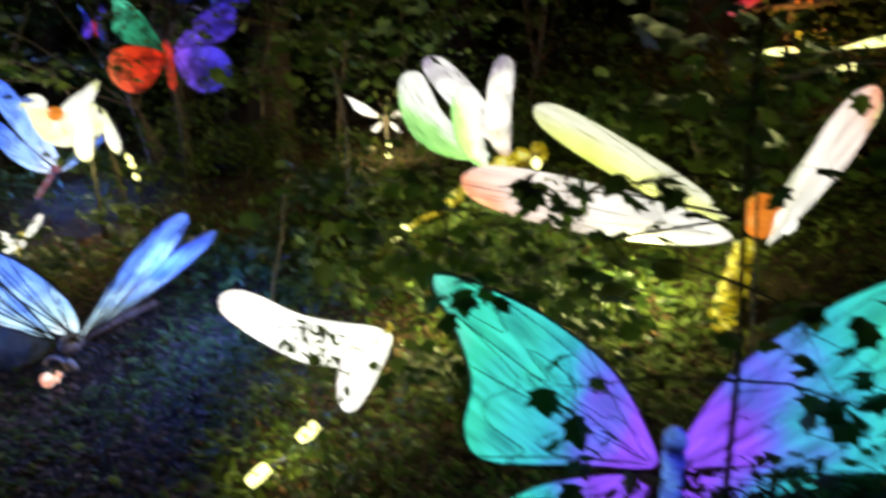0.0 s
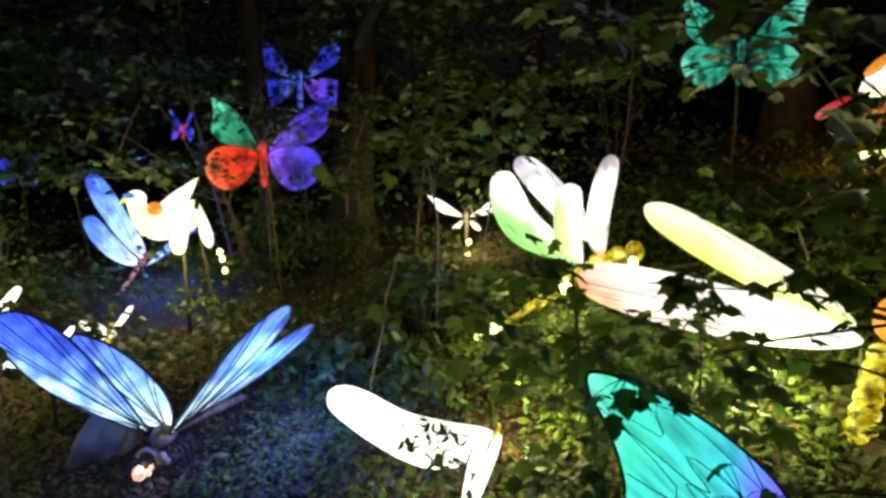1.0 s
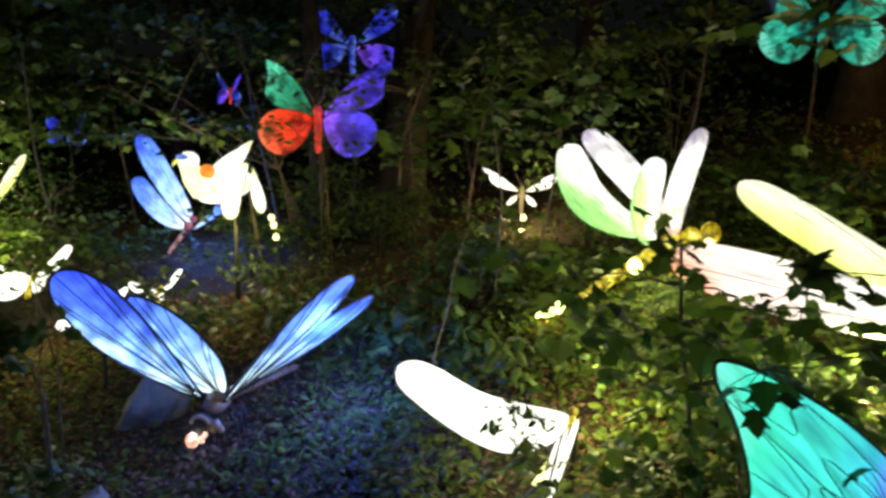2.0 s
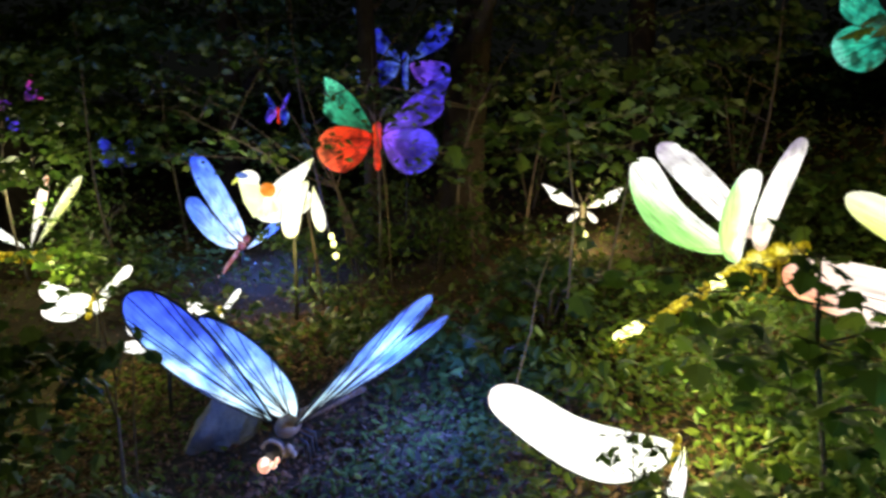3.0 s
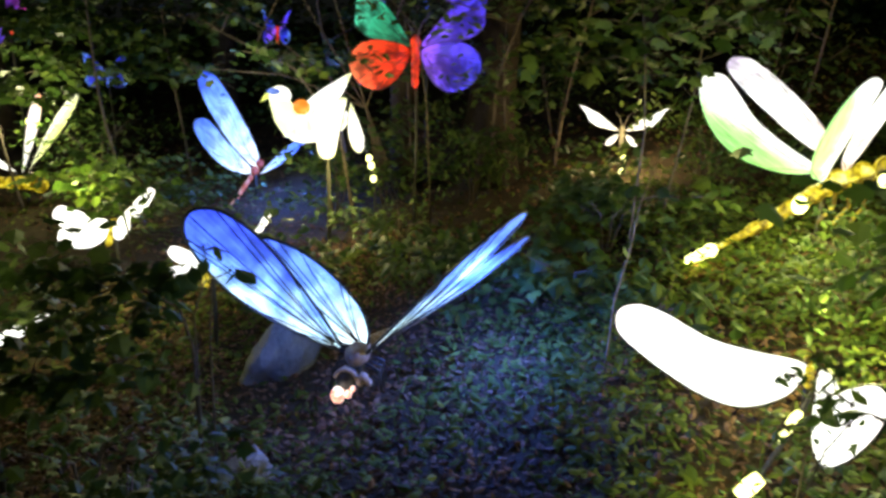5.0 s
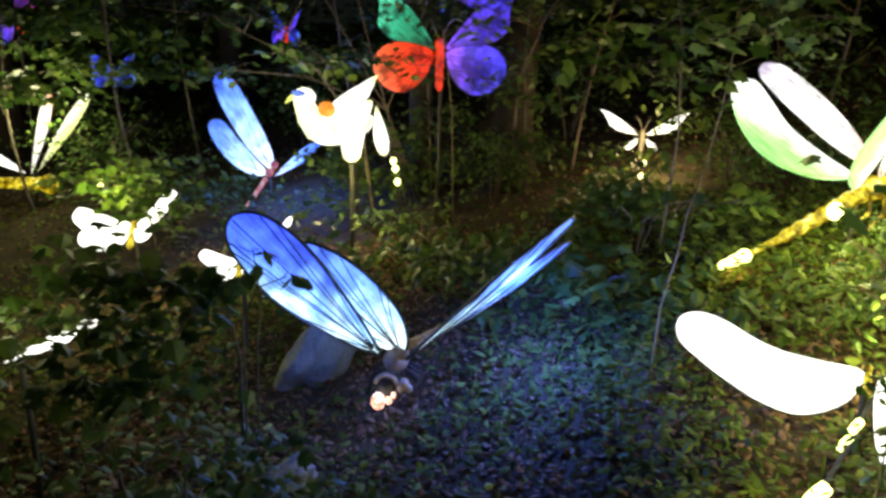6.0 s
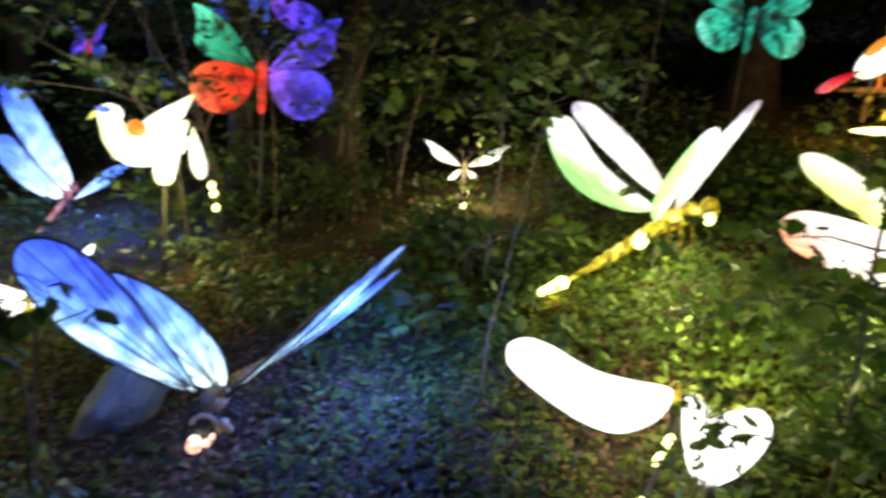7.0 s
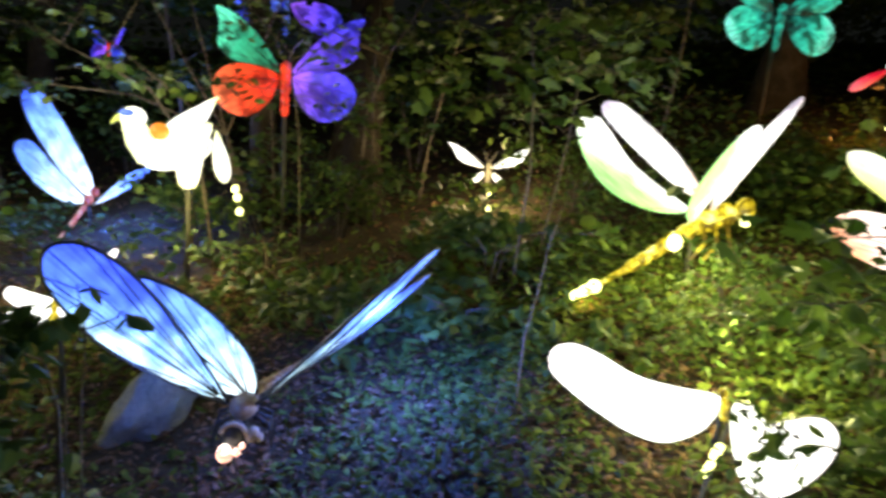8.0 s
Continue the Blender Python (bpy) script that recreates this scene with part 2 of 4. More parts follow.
def blob(bm, at, radii, turn=None, u=14, v=9):
    m = Matrix.Translation(at) @ (turn.to_4x4() if turn else Matrix.Identity(4)) @ Matrix.Diagonal((*radii, 1))
    if not bm.loops.layers.uv:
        bm.loops.layers.uv.new("UVMap")
    bmesh.ops.create_uvsphere(bm, u_segments=u, v_segments=v, radius=1.0, matrix=m, calc_uvs=True)
    return bm


def along(a, b):
    return (V(b) - V(a)).to_track_quat("Z", "Y").to_matrix()


def smoothed(ctrl, n=6):
    """A closed Catmull-Rom loop through a few control points."""
    out, k = [], len(ctrl)
    for i in range(k):
        p0, p1, p2, p3 = (np.array(ctrl[(i + j) % k], float) for j in (-1, 0, 1, 2))
        for s in np.linspace(0, 1, n, endpoint=False):
            out.append(0.5 * (2 * p1 + (p2 - p0) * s + (2 * p0 - 5 * p1 + 4 * p2 - p3) * s**2 + (3 * p1 - p0 - 3 * p2 + p3) * s**3))
    return np.array(out)


DRAGON = [(0, 0.03), (0.2, 0.42), (0.45, 0.78), (0.7, 1.0), (0.9, 0.8), (0.99, 0.25), (0.97, -0.3), (0.86, -0.72), (0.6, -0.95), (0.3, -0.65), (0.1, -0.3), (0, -0.05)]
PADDLE = [(0, 0.25), (0.2, 0.45), (0.5, 0.62), (0.75, 0.85), (0.92, 0.8), (1.0, 0.2), (0.95, -0.35), (0.75, -0.85), (0.45, -1.1), (0.2, -0.85), (0.05, -0.35)]
FOREWING = [(0, 0), (0.15, 0.25), (0.38, 0.42), (0.65, 0.38), (0.88, 0.2), (1.0, 0.02), (0.97, -0.12), (0.85, -0.24), (0.7, -0.5), (0.62, -0.85), (0.52, -1.0), (0.4, -0.85), (0.2, -0.42)]
SAIL = [(0, 0), (0.2, 0.16), (0.5, 0.26), (0.8, 0.2), (1.0, 0.02), (0.97, -0.1), (0.87, -0.2), (0.76, -0.42), (0.64, -0.68), (0.44, -0.68), (0.2, -0.36)]
POINTED = [(0, 0.4), (0.25, 0.95), (0.5, 0.85), (0.8, 0.4), (1.0, 0.04), (0.95, -0.12), (0.7, -0.5), (0.35, -0.8), (0.08, -0.5)]
STRIP = [(0, 0.2), (0.15, 0.7), (0.4, 0.95), (0.7, 1.0), (0.9, 0.85), (0.99, 0.3), (0.98, -0.3), (0.9, -0.75), (0.7, -1.0), (0.4, -1.0), (0.15, -0.7), (0, -0.2)]
SWOOP = [(0, 0.2), (0.26, 0.16), (0.51, 0.14), (0.76, 0.36), (0.9, 0.39), (0.985, 0.2), (0.99, -0.1), (0.92, -0.38), (0.69, -0.75), (0.46, -1.0), (0.25, -1.0), (0.08, -0.66), (0, -0.24)]
SHELL = [(0, 0.12), (0.14, 0.2), (0.28, 0.16), (0.42, -0.02), (0.62, 0.14), (0.85, 0.3), (0.98, 0.2), (1.0, -0.08), (0.88, -0.5), (0.68, -0.85), (0.46, -1.0), (0.26, -0.85), (0.1, -0.5), (0, -0.15)]
INNER = [(0, 0.1), (0.08, 0.6), (0.25, 0.95), (0.5, 1.0), (0.75, 0.8), (0.95, 0.35), (1.0, 0.0), (0.9, -0.4), (0.5, -0.6), (0.2, -0.5), (0.05, -0.25)]
HINDWING = [(0, 0.1), (0.3, 0.42), (0.65, 0.55), (0.92, 0.35), (1.0, -0.05), (0.88, -0.5), (0.6, -0.75), (0.3, -0.6), (0.08, -0.25)]


def wing(parent, name, root, tip, face, half, outline, cloth, flip=1, thick=0.05, bend=0.0, veins=9, wire=0.0045, label="", rim=True, cross=0):
    """A puffed cloth wing on a wire frame: outline is in shares of the length and of the half width."""
    root, tip = V(root), V(tip)
    ax = tip - root
    length = ax.length
    ax.normalize()
    w = V(face).cross(ax).normalized() * flip
    nrm = ax.cross(w).normalized()
    if nrm.dot(V(face)) < 0:
        nrm = -nrm
    loop = smoothed(outline)
    loop[:, 0] *= length
    loop[:, 1] *= half
    c = np.array([0.52 * length, loop[:, 1].mean()])
    ang = np.unwrap(np.arctan2(loop[:, 1] - c[1], (loop[:, 0] - c[0])))
    rad = np.hypot(loop[:, 0] - c[0], loop[:, 1] - c[1])
    order = np.argsort(np.mod(ang, math.tau))
    table_a, table_r = np.mod(ang, math.tau)[order], rad[order]

    def lift(x, y):
        a = math.atan2(y - c[1], x - c[0]) % math.tau
        r = math.hypot(x - c[0], y - c[1]) / max(1e-6, np.interp(a, table_a, table_r, period=math.tau))
        return thick * max(0.0, 1 - r * r)

    def place(x, y, h):
        return root + ax * x + w * (y + bend * math.sin(math.pi * min(1, max(0, x / length)))) + nrm * (h + 0.12 * half * math.sin(2.2 * x / length))

    bm = bmesh.new()
    uvl = bm.loops.layers.uv.new("UVMap")
    n, rings, uv = len(loop), 6, {}
    shells = []
    for side in (1, -1):
        rows = []
        for k in range(rings):
            s = 1 - k / rings
            row = []
            for p in loop:
                x, y = c[0] + s * (p[0] - c[0]), c[1] + s * (p[1] - c[1])
                if side == -1 and k == 0:
                    vt = shells[0][0][len(row)]
                else:
                    vt = bm.verts.new(place(x, y, side * thick * (1 - s * s)))
                    uv[vt] = (x / length, 0.5 + 0.5 * y / half)
                row.append(vt)
            rows.append(row)
        mid = bm.verts.new(place(c[0], c[1], side * thick))
        uv[mid] = (c[0] / length, 0.5 + 0.5 * c[1] / half)
        for q, s in zip(rows, rows[1:]):
            for k in range(n):
                f = (q[k], q[(k + 1) % n], s[(k + 1) % n], s[k])
                bm.faces.new(f if side == 1 else f[::-1])
        for k in range(n):
            f = (rows[-1][k], rows[-1][(k + 1) % n], mid)
            bm.faces.new(f if side == 1 else f[::-1])
        shells.append(rows)
    for f in bm.faces:
        for lp in f.loops:
            lp[uvl].uv = uv[lp.vert]
    ob = smooth(part(name, bm, cloth, parent, label))
    # rim and veins of bent wire
    bm = bmesh.new()
    if rim:
        tube(bm, [place(p[0], p[1], 0) for p in loop] + [place(loop[0][0], loop[0][1], 0)], wire * 1.2, 5)
    for k in range(veins):
        e = loop[int((0.17 + 0.72 * (k + 0.5 + 0.35 * math.sin(2.4 * k + length * 9)) / veins) * n) % n]
        for side in (1, -1):
            pts = []
            for s in np.linspace(0.06, 0.985, 9):
                x, y = e[0] * s, e[1] * s**1.25
                pts.append(place(x, y, side * (lift(x, y) + 0.002)))
            tube(bm, pts, wire * 0.55, 4)
    lo, hi = int(0.17 * n), int(0.89 * n)
    for k in range(cross):
        s = 0.36 + 0.24 * k
        for side in (1, -1):
            pts = []
            for i in np.linspace(lo, hi, 30).astype(int):
                e = loop[i % n]
                q = s * (1 + 0.12 * math.sin(i * 0.45 + k * 2))
                pts.append(place(e[0] * q, e[1] * q**1.25, side * (lift(e[0] * q, e[1] * q**1.25) + 0.002)))
            tube(bm, pts, wire * 0.5, 4)
    if veins or rim:
        smooth(part("wire_frame", bm, M_WIRE, ob, "dark wire rim and veins"))
    return ob


def ground_z(x, y):
    sx = 0.189 * np.log1p(np.exp(np.clip((x + 2.2) / 0.7, -30, 30)))
    sx = np.where(x > 3, 0.189 * 5.2 / 0.7 + 0.1 * (x - 3), sx)
    left = -0.12 * np.maximum(0, -x - 3) + 0.08 * np.maximum(0, -x - 7)
    bank = 0.225 * np.log1p(np.exp(np.clip((2.6 - y) / 0.5, -30, 30)))
    dip = -0.16 * np.exp(-((x + 2.7) ** 2 + (y - 5.0) ** 2) / 0.8)
    rough = 0.035 * np.sin(1.9 * x + 0.7 * y) * np.cos(1.4 * y - 0.5 * x) + 0.015 * np.sin(5.3 * x - 1.0) * np.cos(4.7 * y)
    return -0.44 + sx + left + 0.12 * (y - 4.5) + bank + dip + rough


def gz(x, y):
    return float(ground_z(np.array(float(x)), np.array(float(y))))


def pole(parent, x, y, top, r=0.016):
    bm = bmesh.new()
    tube(bm, [(x, y, gz(x, y) - 0.05), (x + 0.01, y, (top + gz(x, y)) / 2), (x, y, top)], r, 8)
    return smooth(part("pole", bm, M_POLE, parent, "thin dark metal pole"))


def bulb(parent, at, r=0.03, cloth=None, name="bulb"):
    bm = bmesh.new()
    blob(bm, at, (r, r, r * 1.2), None, 10, 7)
    return smooth(part(name, bm, cloth or M_BULB, parent))


def abdomen(parent, a, b, r0, r1, count, mat, name="abdomen_segment"):
    a, b = V(a), V(b)
    turn = along(a, b)
    step = (b - a).length / count
    for k in range(count):
        s = (k + 0.5) / count
        r = r0 + (r1 - r0) * s
        bm = bmesh.new()
        blob(bm, a.lerp(b, s), (r, r, step * 0.8), turn, 12, 7)
        smooth(part(name, bm, mat, parent))


# ---- the forest floor ----
def build_ground():
    xs = np.concatenate([np.linspace(-400, -14, 14), np.linspace(-13, 9, 150), np.linspace(10, 400, 14)])
    ys = np.concatenate([np.linspace(-400, -4, 12), np.linspace(-3, 16, 130), np.linspace(18, 600, 16)])
    gx, gy = np.meshgrid(xs, ys)
    zz = ground_z(gx, np.minimum(np.maximum(gy, -1.0), 22.0))
    verts = np.stack([gx, gy, zz], -1).reshape(-1, 3).tolist()
    nx = len(xs)
    faces = [(j * nx + i, j * nx + i + 1, (j + 1) * nx + i + 1, (j + 1) * nx + i) for j in range(len(ys) - 1) for i in range(nx - 1)]
    return smooth(tagged(part("ground", (verts, [], faces), M_SOIL), "dark woodland soil under fallen leaves and low plants", "ground", kind="structure"))


build_ground()

# leaf shapes: outline along +y, first point is the stalk
MAPLE = np.array([(0, 0), (0.2, 0.04), (0.46, 0.12), (0.36, 0.3), (0.6, 0.62), (0.33, 0.6), (0.26, 0.74), (0, 1.05), (-0.26, 0.74), (-0.33, 0.6), (-0.6, 0.62), (-0.36, 0.3), (-0.46, 0.12), (-0.2, 0.04)])
OVAL = np.array([(0, 0), (0.22, 0.25), (0.27, 0.5), (0.16, 0.8), (0, 1.0), (-0.16, 0.8), (-0.27, 0.5), (-0.22, 0.25)])
BLADE = np.array([(0, 0), (0.05, 0.3), (0.03, 0.75), (0, 1.0), (-0.03, 0.75), (-0.05, 0.3)])


def leaves(shape, at, size, yaw, tilt, roll, rng, droop=0.25):
    """Vertices and faces of many leaves: a fan with a raised midrib and hanging lobes."""
    k, n = len(shape), len(at)
    loc = np.zeros((k + 1, 3))
    loc[:k, :2] = shape
    loc[:k, 2] = -droop * (np.abs(shape[:, 0]) * 0.9 + 0.6 * shape[:, 1] ** 2 * 0.7)
    loc[k] = (0, 0.42, 0.0)
    v = loc[None] * size[:, None, None]
    v[:, :, 0] *= (0.8 + 0.4 * rng.random(n))[:, None]

    def turn(v, a, i, j):
        ca, sa = np.cos(a)[:, None], np.sin(a)[:, None]
        p, q = v[:, :, i].copy(), v[:, :, j].copy()
        v[:, :, i], v[:, :, j] = ca * p - sa * q, sa * p + ca * q

    turn(v, roll, 2, 0)
    turn(v, tilt, 1, 2)
    turn(v, yaw, 0, 1)
    v += at[:, None, :]
    base = (np.arange(n) * (k + 1))[:, None]
    tri = np.array([(i, (i + 1) % k, k) for i in range(k)])
    faces = (base[:, :, None] + tri[None]).reshape(-1, 3)
    return v.reshape(-1, 3), faces


def leaf_mesh(name, groups, material, parent=None, label=""):
    vs, fs, off = [], [], 0
    for v, f in groups:
        vs.append(v)
        fs.append(f + off)
        off += len(v)
    v, f = np.concatenate(vs), np.concatenate(fs)
    me = bpy.data.meshes.new(name)
    if parent is not None:
        v = v - np.array(parent.location)
    me.from_pydata(v.tolist(), [], f.tolist())
    me.materials.append(material)
    ob = new(name, me)
    ob.parent = parent
    if label:
        tagged(ob, label)
    return ob


def floor_cover():
    rng = np.random.default_rng(3)

    def spread(n, x0, x1, y0, y1):
        p = np.stack([rng.uniform(x0, x1, n), rng.uniform(y0, y1, n), np.zeros(n)], -1)
        p[:, 2] = ground_z(p[:, 0], p[:, 1])
        return p

    p = np.concatenate([spread(26000, -5, 1.5, 2.4, 7.5), spread(12000, -9, 5, 5, 12), spread(9000, -9, 6, -1.5, 3.2), spread(4000, 1, 6, 2, 7), spread(4000, -9, -4.5, 2, 6)])
    p[:, 2] += rng.uniform(0.0, 0.03, len(p))
    n = len(p)
    lit = leaf_mesh("leaf_litter", [leaves(OVAL, p, rng.uniform(0.03, 0.075, n), rng.uniform(0, 6.28, n), rng.normal(0, 0.45, n), rng.normal(0, 0.4, n), rng, 0.5)], M_LITTER)
    tagged(lit, "brown dry fallen leaves scattered on the forest floor", "leaf litter", kind="stuff")
    # low plants, thicker up the slope
    p = np.concatenate([spread(15000, -5, 1.5, 2.4, 7.0), spread(20000, -1.4, 3.2, 2.4, 8.0), spread(9000, -9, 5, 6, 12), spread(3000, -8, 6, 0.8, 3.0), spread(3000, 1.5, 6, 2.4, 7), spread(3000, -9, -4.5, 2.4, 7), spread(7000, -4.6, -1.7, 2.2, 3.8)])
    clump = np.sin(3.1 * p[:, 0] + 1.3 * p[:, 1]) + np.sin(2.3 * p[:, 1] - 1.7 * p[:, 0]) + 0.6 * np.sin(7 * p[:, 0]) * np.sin(6 * p[:, 1])
    keep = clump + 0.9 * rng.normal(size=len(p)) + 0.5 * (p[:, 0] > -1.2) > -0.15
    keep &= ~((np.abs(p[:, 0] + 0.15) < 0.55) & (np.abs(p[:, 1] - 3.55) < 0.55) & (rng.random(len(p)) < 0.35))
    keep &= ~((np.abs(p[:, 0] + 0.7) < 0.3) & (np.abs(p[:, 1] - 3.35) < 0.35) & (rng.random(len(p)) < 0.3))
    p = p[keep]
    n = len(p)
    high = np.where(p[:, 0] > -1.2, 0.2, 0.1)
    high[(p[:, 0] < -1.7) & (p[:, 1] < 3.9)] = 0.26
    p[:, 2] += rng.random(n) ** 1.4 * high
    low = leaf_mesh("ground_plants", [leaves(OVAL, p, rng.uniform(0.03, 0.09, n), rng.uniform(0, 6.28, n), rng.normal(0.1, 0.4, n), rng.normal(0, 0.4, n), rng, 0.5)], M_IVY)
    tagged(low, "low green leafy plants covering the forest floor", "ground plants", kind="stuff")
    p = spread(700, -3.2, 2.5, 2.6, 7.5)
    n = len(p)
    gr = leaf_mesh("grass", [leaves(BLADE, p, rng.uniform(0.08, 0.2, n), rng.uniform(0, 6.28, n), rng.normal(0.9, 0.4, n), rng.normal(0, 0.3, n), rng, 0.5)], M_IVY)
    tagged(gr, "thin sparse woodland grass blades on the slope", "grass", kind="stuff")


floor_cover()


def build_rock(at, size, seed, label):
    """A broken block of granite: a rough ball cut flat by a few cleavage planes."""
    rng = random.Random(seed)
    cuts = [(V((rng.gauss(0, 1), rng.gauss(0, 1), rng.gauss(0, 0.8))).normalized(), rng.uniform(0.62, 0.9)) for _ in range(10)]
    bm = bmesh.new()
    bmesh.ops.create_icosphere(bm, subdivisions=5, radius=1.0)
    for v in bm.verts:
        for n, far in cuts:
            over = v.co.dot(n) - far
            if over > 0:
                v.co -= n * over * 0.94
        d = noise.noise(v.co * 2.1 + V((seed, 1, 7))) * 0.22 + noise.noise(v.co * 6.0) * 0.06 + noise.noise(v.co * 17.0) * 0.025
        v.co *= 1 + d
        v.co = V((v.co.x * size[0], v.co.y * size[1], v.co.z * size[2]))
        v.co.x += 0.3 * v.co.z
    bm.transform(pose(*at, 0, 8, 15))
    top = thing("boulder", (at[0], at[1], at[2] - 0.8 * size[2]), label, "boulder")
    smooth(part("stone", bm, M_ROCK, top))


build_rock((-3.2, 5.3, -0.27), (0.23, 0.24, 0.46), 4, "large grey granite boulder beside a blue dragonfly lantern")
build_rock((-3.1, 4.05, -0.5), (0.2, 0.18, 0.22), 9, "small grey granite boulder half sunk in leaves")


# ---- the lanterns ----
CAM = (0.0, -1.0, 0.3)


def near_blue_dragonfly():
    t = thing("dragonfly_lantern", (-2.6, 5.05, gz(-2.6, 5.05)), "blue glowing cloth dragonfly lantern with brown beaded body", "lantern", "dragonfly lanterns")
    j = V((-2.62, 4.93, -0.1))
    wing(t, "wing", j + V((-0.1, 0.04, 0.03)), (-3.57, 4.7, 0.86), (0.1, -1, 0.35), 0.19, DRAGON, M_BLUE, flip=-1, veins=9, thick=0.03, wire=0.009)
    wing(t, "wing", j + V((0.04, 0.07, 0.03)), (-3.24, 5.02, 0.62), (0.2, -1, 0.4), 0.18, INNER, M_BLUE2, flip=-1, veins=9, thick=0.03, wire=0.009)
    wing(t, "wing", j + V((0.07, 0.02, 0.02)), (-1.6, 4.8, 0.97), (0.71, -0.42, -0.62), 0.2, DRAGON, M_BLUE2, veins=8, thick=0.03, wire=0.009)
    wing(t, "wing", j + V((0.08, 0.12, 0.02)), (-1.56, 5.28, 0.68), (0.71, -0.42, -0.62), 0.17, DRAGON, M_BLUE2, veins=8, thick=0.03, wire=0.009)
    bm = bmesh.new()
    blob(bm, j + V((0, 0.08, 0.0)), (0.085, 0.15, 0.08))
    smooth(part("thorax", bm, M_BROWN, t))
    abdomen(t, j + V((0.03, 0.2, 0.0)), (-2.28, 5.72, -0.12), 0.05, 0.025, 11, M_BROWN)
    # solid dark ball in place of the shaded hollow inside the collar
    bm = bmesh.new()
    blob(bm, j + V((-0.03, -0.11, -0.1)), (0.075, 0.06, 0.085))
    smooth(part("head", bm, M_WIRE, t, "head, its shaded hollow drawn as a dark solid"))
    bm = bmesh.new()
    tube(bm, [j + V((-0.03 + 0.07 * math.cos(a), -0.15, -0.085 + 0.07 * math.sin(a))) for a in np.linspace(0.1, math.pi - 0.2, 12)], 0.013, 8)
    smooth(part("collar", bm, M_TAN, t, "pale tan collar ring"))
    # main bulb first; the two small glowing ones stand in for glints
    for dx, dz, r in ((-0.07, -0.17, 0.045), (-0.005, -0.16, 0.022), (0.025, -0.12, 0.016)):
        bulb(t, j + V((dx, -0.2, dz)), r, M_ROSE, "eye")
    for dx, dz, r in ((0.08, -0.07, 0.032), (0.11, -0.1, 0.024), (0.06, -0.1, 0.026)):
        bulb(t, j + V((dx, -0.14, dz)), r, M_TAN, "mandible")
    for k in range(3):
        for s in (-1, 1):
            bm = bmesh.new()
            tube(bm, [j + V((s * 0.05, 0.03 + 0.06 * k, -0.05)), j + V((s * 0.15, 0.02 + 0.08 * k, -0.1)), j + V((s * 0.17, 0.08 * k, -0.24))], 0.009, 6)
            smooth(part("leg", bm, M_WIRE, t))
    pole(t, j.x, j.y + 0.1, j.z - 0.05)


def far_blue_dragonfly():
    t = thing("dragonfly_lantern", (-4.72, 9.05, gz(-4.72, 9.05)), "sky-blue glowing dragonfly lantern with a red tail", "lantern", "dragonfly lanterns")
    j = V((-4.75, 9.05, 0.2))
    wing(t, "wing", j + V((0.02, 0.05, 0.04)), (-5.3, 9.0, 1.33), CAM, 0.145, STRIP, M_FARBLUE, flip=-1, thick=0.03, veins=6)
    wing(t, "wing", j + V((-0.05, 0, -0.04)), (-5.43, 9.0, 0.76), CAM, 0.15, PADDLE, M_FARBLUE, flip=-1, thick=0.03, veins=6)
    wing(t, "wing", j + V((0.05, 0, -0.05)), (-4.15, 9.0, 0.55), (-0.5, -0.7, 0.6), 0.1, DRAGON, M_FARBLUE, thick=0.02, veins=4)
    wing(t, "wing", j + V((0.06, 0.1, 0.0)), (-4.05, 9.35, 0.62), (-0.7, -0.5, 0.8), 0.08, DRAGON, M_FARBLUE, thick=0.02, veins=4)
    bm = bmesh.new()
    blob(bm, j, (0.05, 0.08, 0.05))
    smooth(part("thorax", bm, M_REDBEAD, t))
    abdomen(t, j + V((-0.02, -0.06, -0.06)), (-5.0, 8.7, -0.26), 0.03, 0.02, 10, M_REDBEAD)
    bulb(t, j + V((0.05, 0.05, 0.08)), 0.045, M_REDBEAD, "head")
    pole(t, j.x, j.y, j.z)


def white_dragonfly():
    t = thing("dragonfly_lantern", (-0.15, 4.12, gz(-0.15, 4.12)), "bright white glowing dragonfly lantern low over green plants", "lantern", "dragonfly lanterns")
    wing(t, "wing", (-0.245, 4.06, 0.41), (-1.165, 4.02, 0.66), CAM, 0.238, SWOOP, M_WHITE, flip=-1, thick=0.04, veins=0, wire=0.004)
    wing(t, "wing", (-0.19, 4.02, 0.405), (-0.32, 3.1, 0.71), (-1, -0.1, 0.25), 0.31, SHELL, M_WHITE, flip=1, thick=0.03, veins=0, label="broad rounded white wing")
    abdomen(t, (-0.215, 4.08, 0.44), (-0.225, 4.02, 0.36), 0.022, 0.026, 3, M_YELLOW, "thorax_segment")
    for k, (x, y, z) in enumerate(((-0.33, 3.86, 0.27), (-0.37, 3.84, 0.19), (-0.6, 3.53, 0.11), (-0.82, 3.3, 0.01))):
        bm = bmesh.new()
        w = 0.6 if k < 2 else 1.0
        tube(bm, [(x + 0.045 * w, y + 0.02, z + 0.04 * w), (x, y, z + 0.005), (x - 0.045 * w, y - 0.02, z - 0.03 * w)], [0.03 * w, 0.036 * w, 0.028 * w], 10)
        smooth(part("light_tube", bm, M_BULB, t, "short glowing yellow light tube"))
    bm = bmesh.new()
    tube(bm, [(-0.21, 4.0, 0.34), (-0.35, 3.84, 0.2), (-0.6, 3.53, 0.08), (-0.83, 3.31, -0.02), (-0.95, 3.25, gz(-0.95, 3.25))], 0.012, 6)
    smooth(part("cable", bm, M_WIRE, t))
    bulb(t, (-0.21, 4.1, 0.46), 0.024, M_YELLOW, "head")
    pole(t, -0.2, 4.1, 0.38)


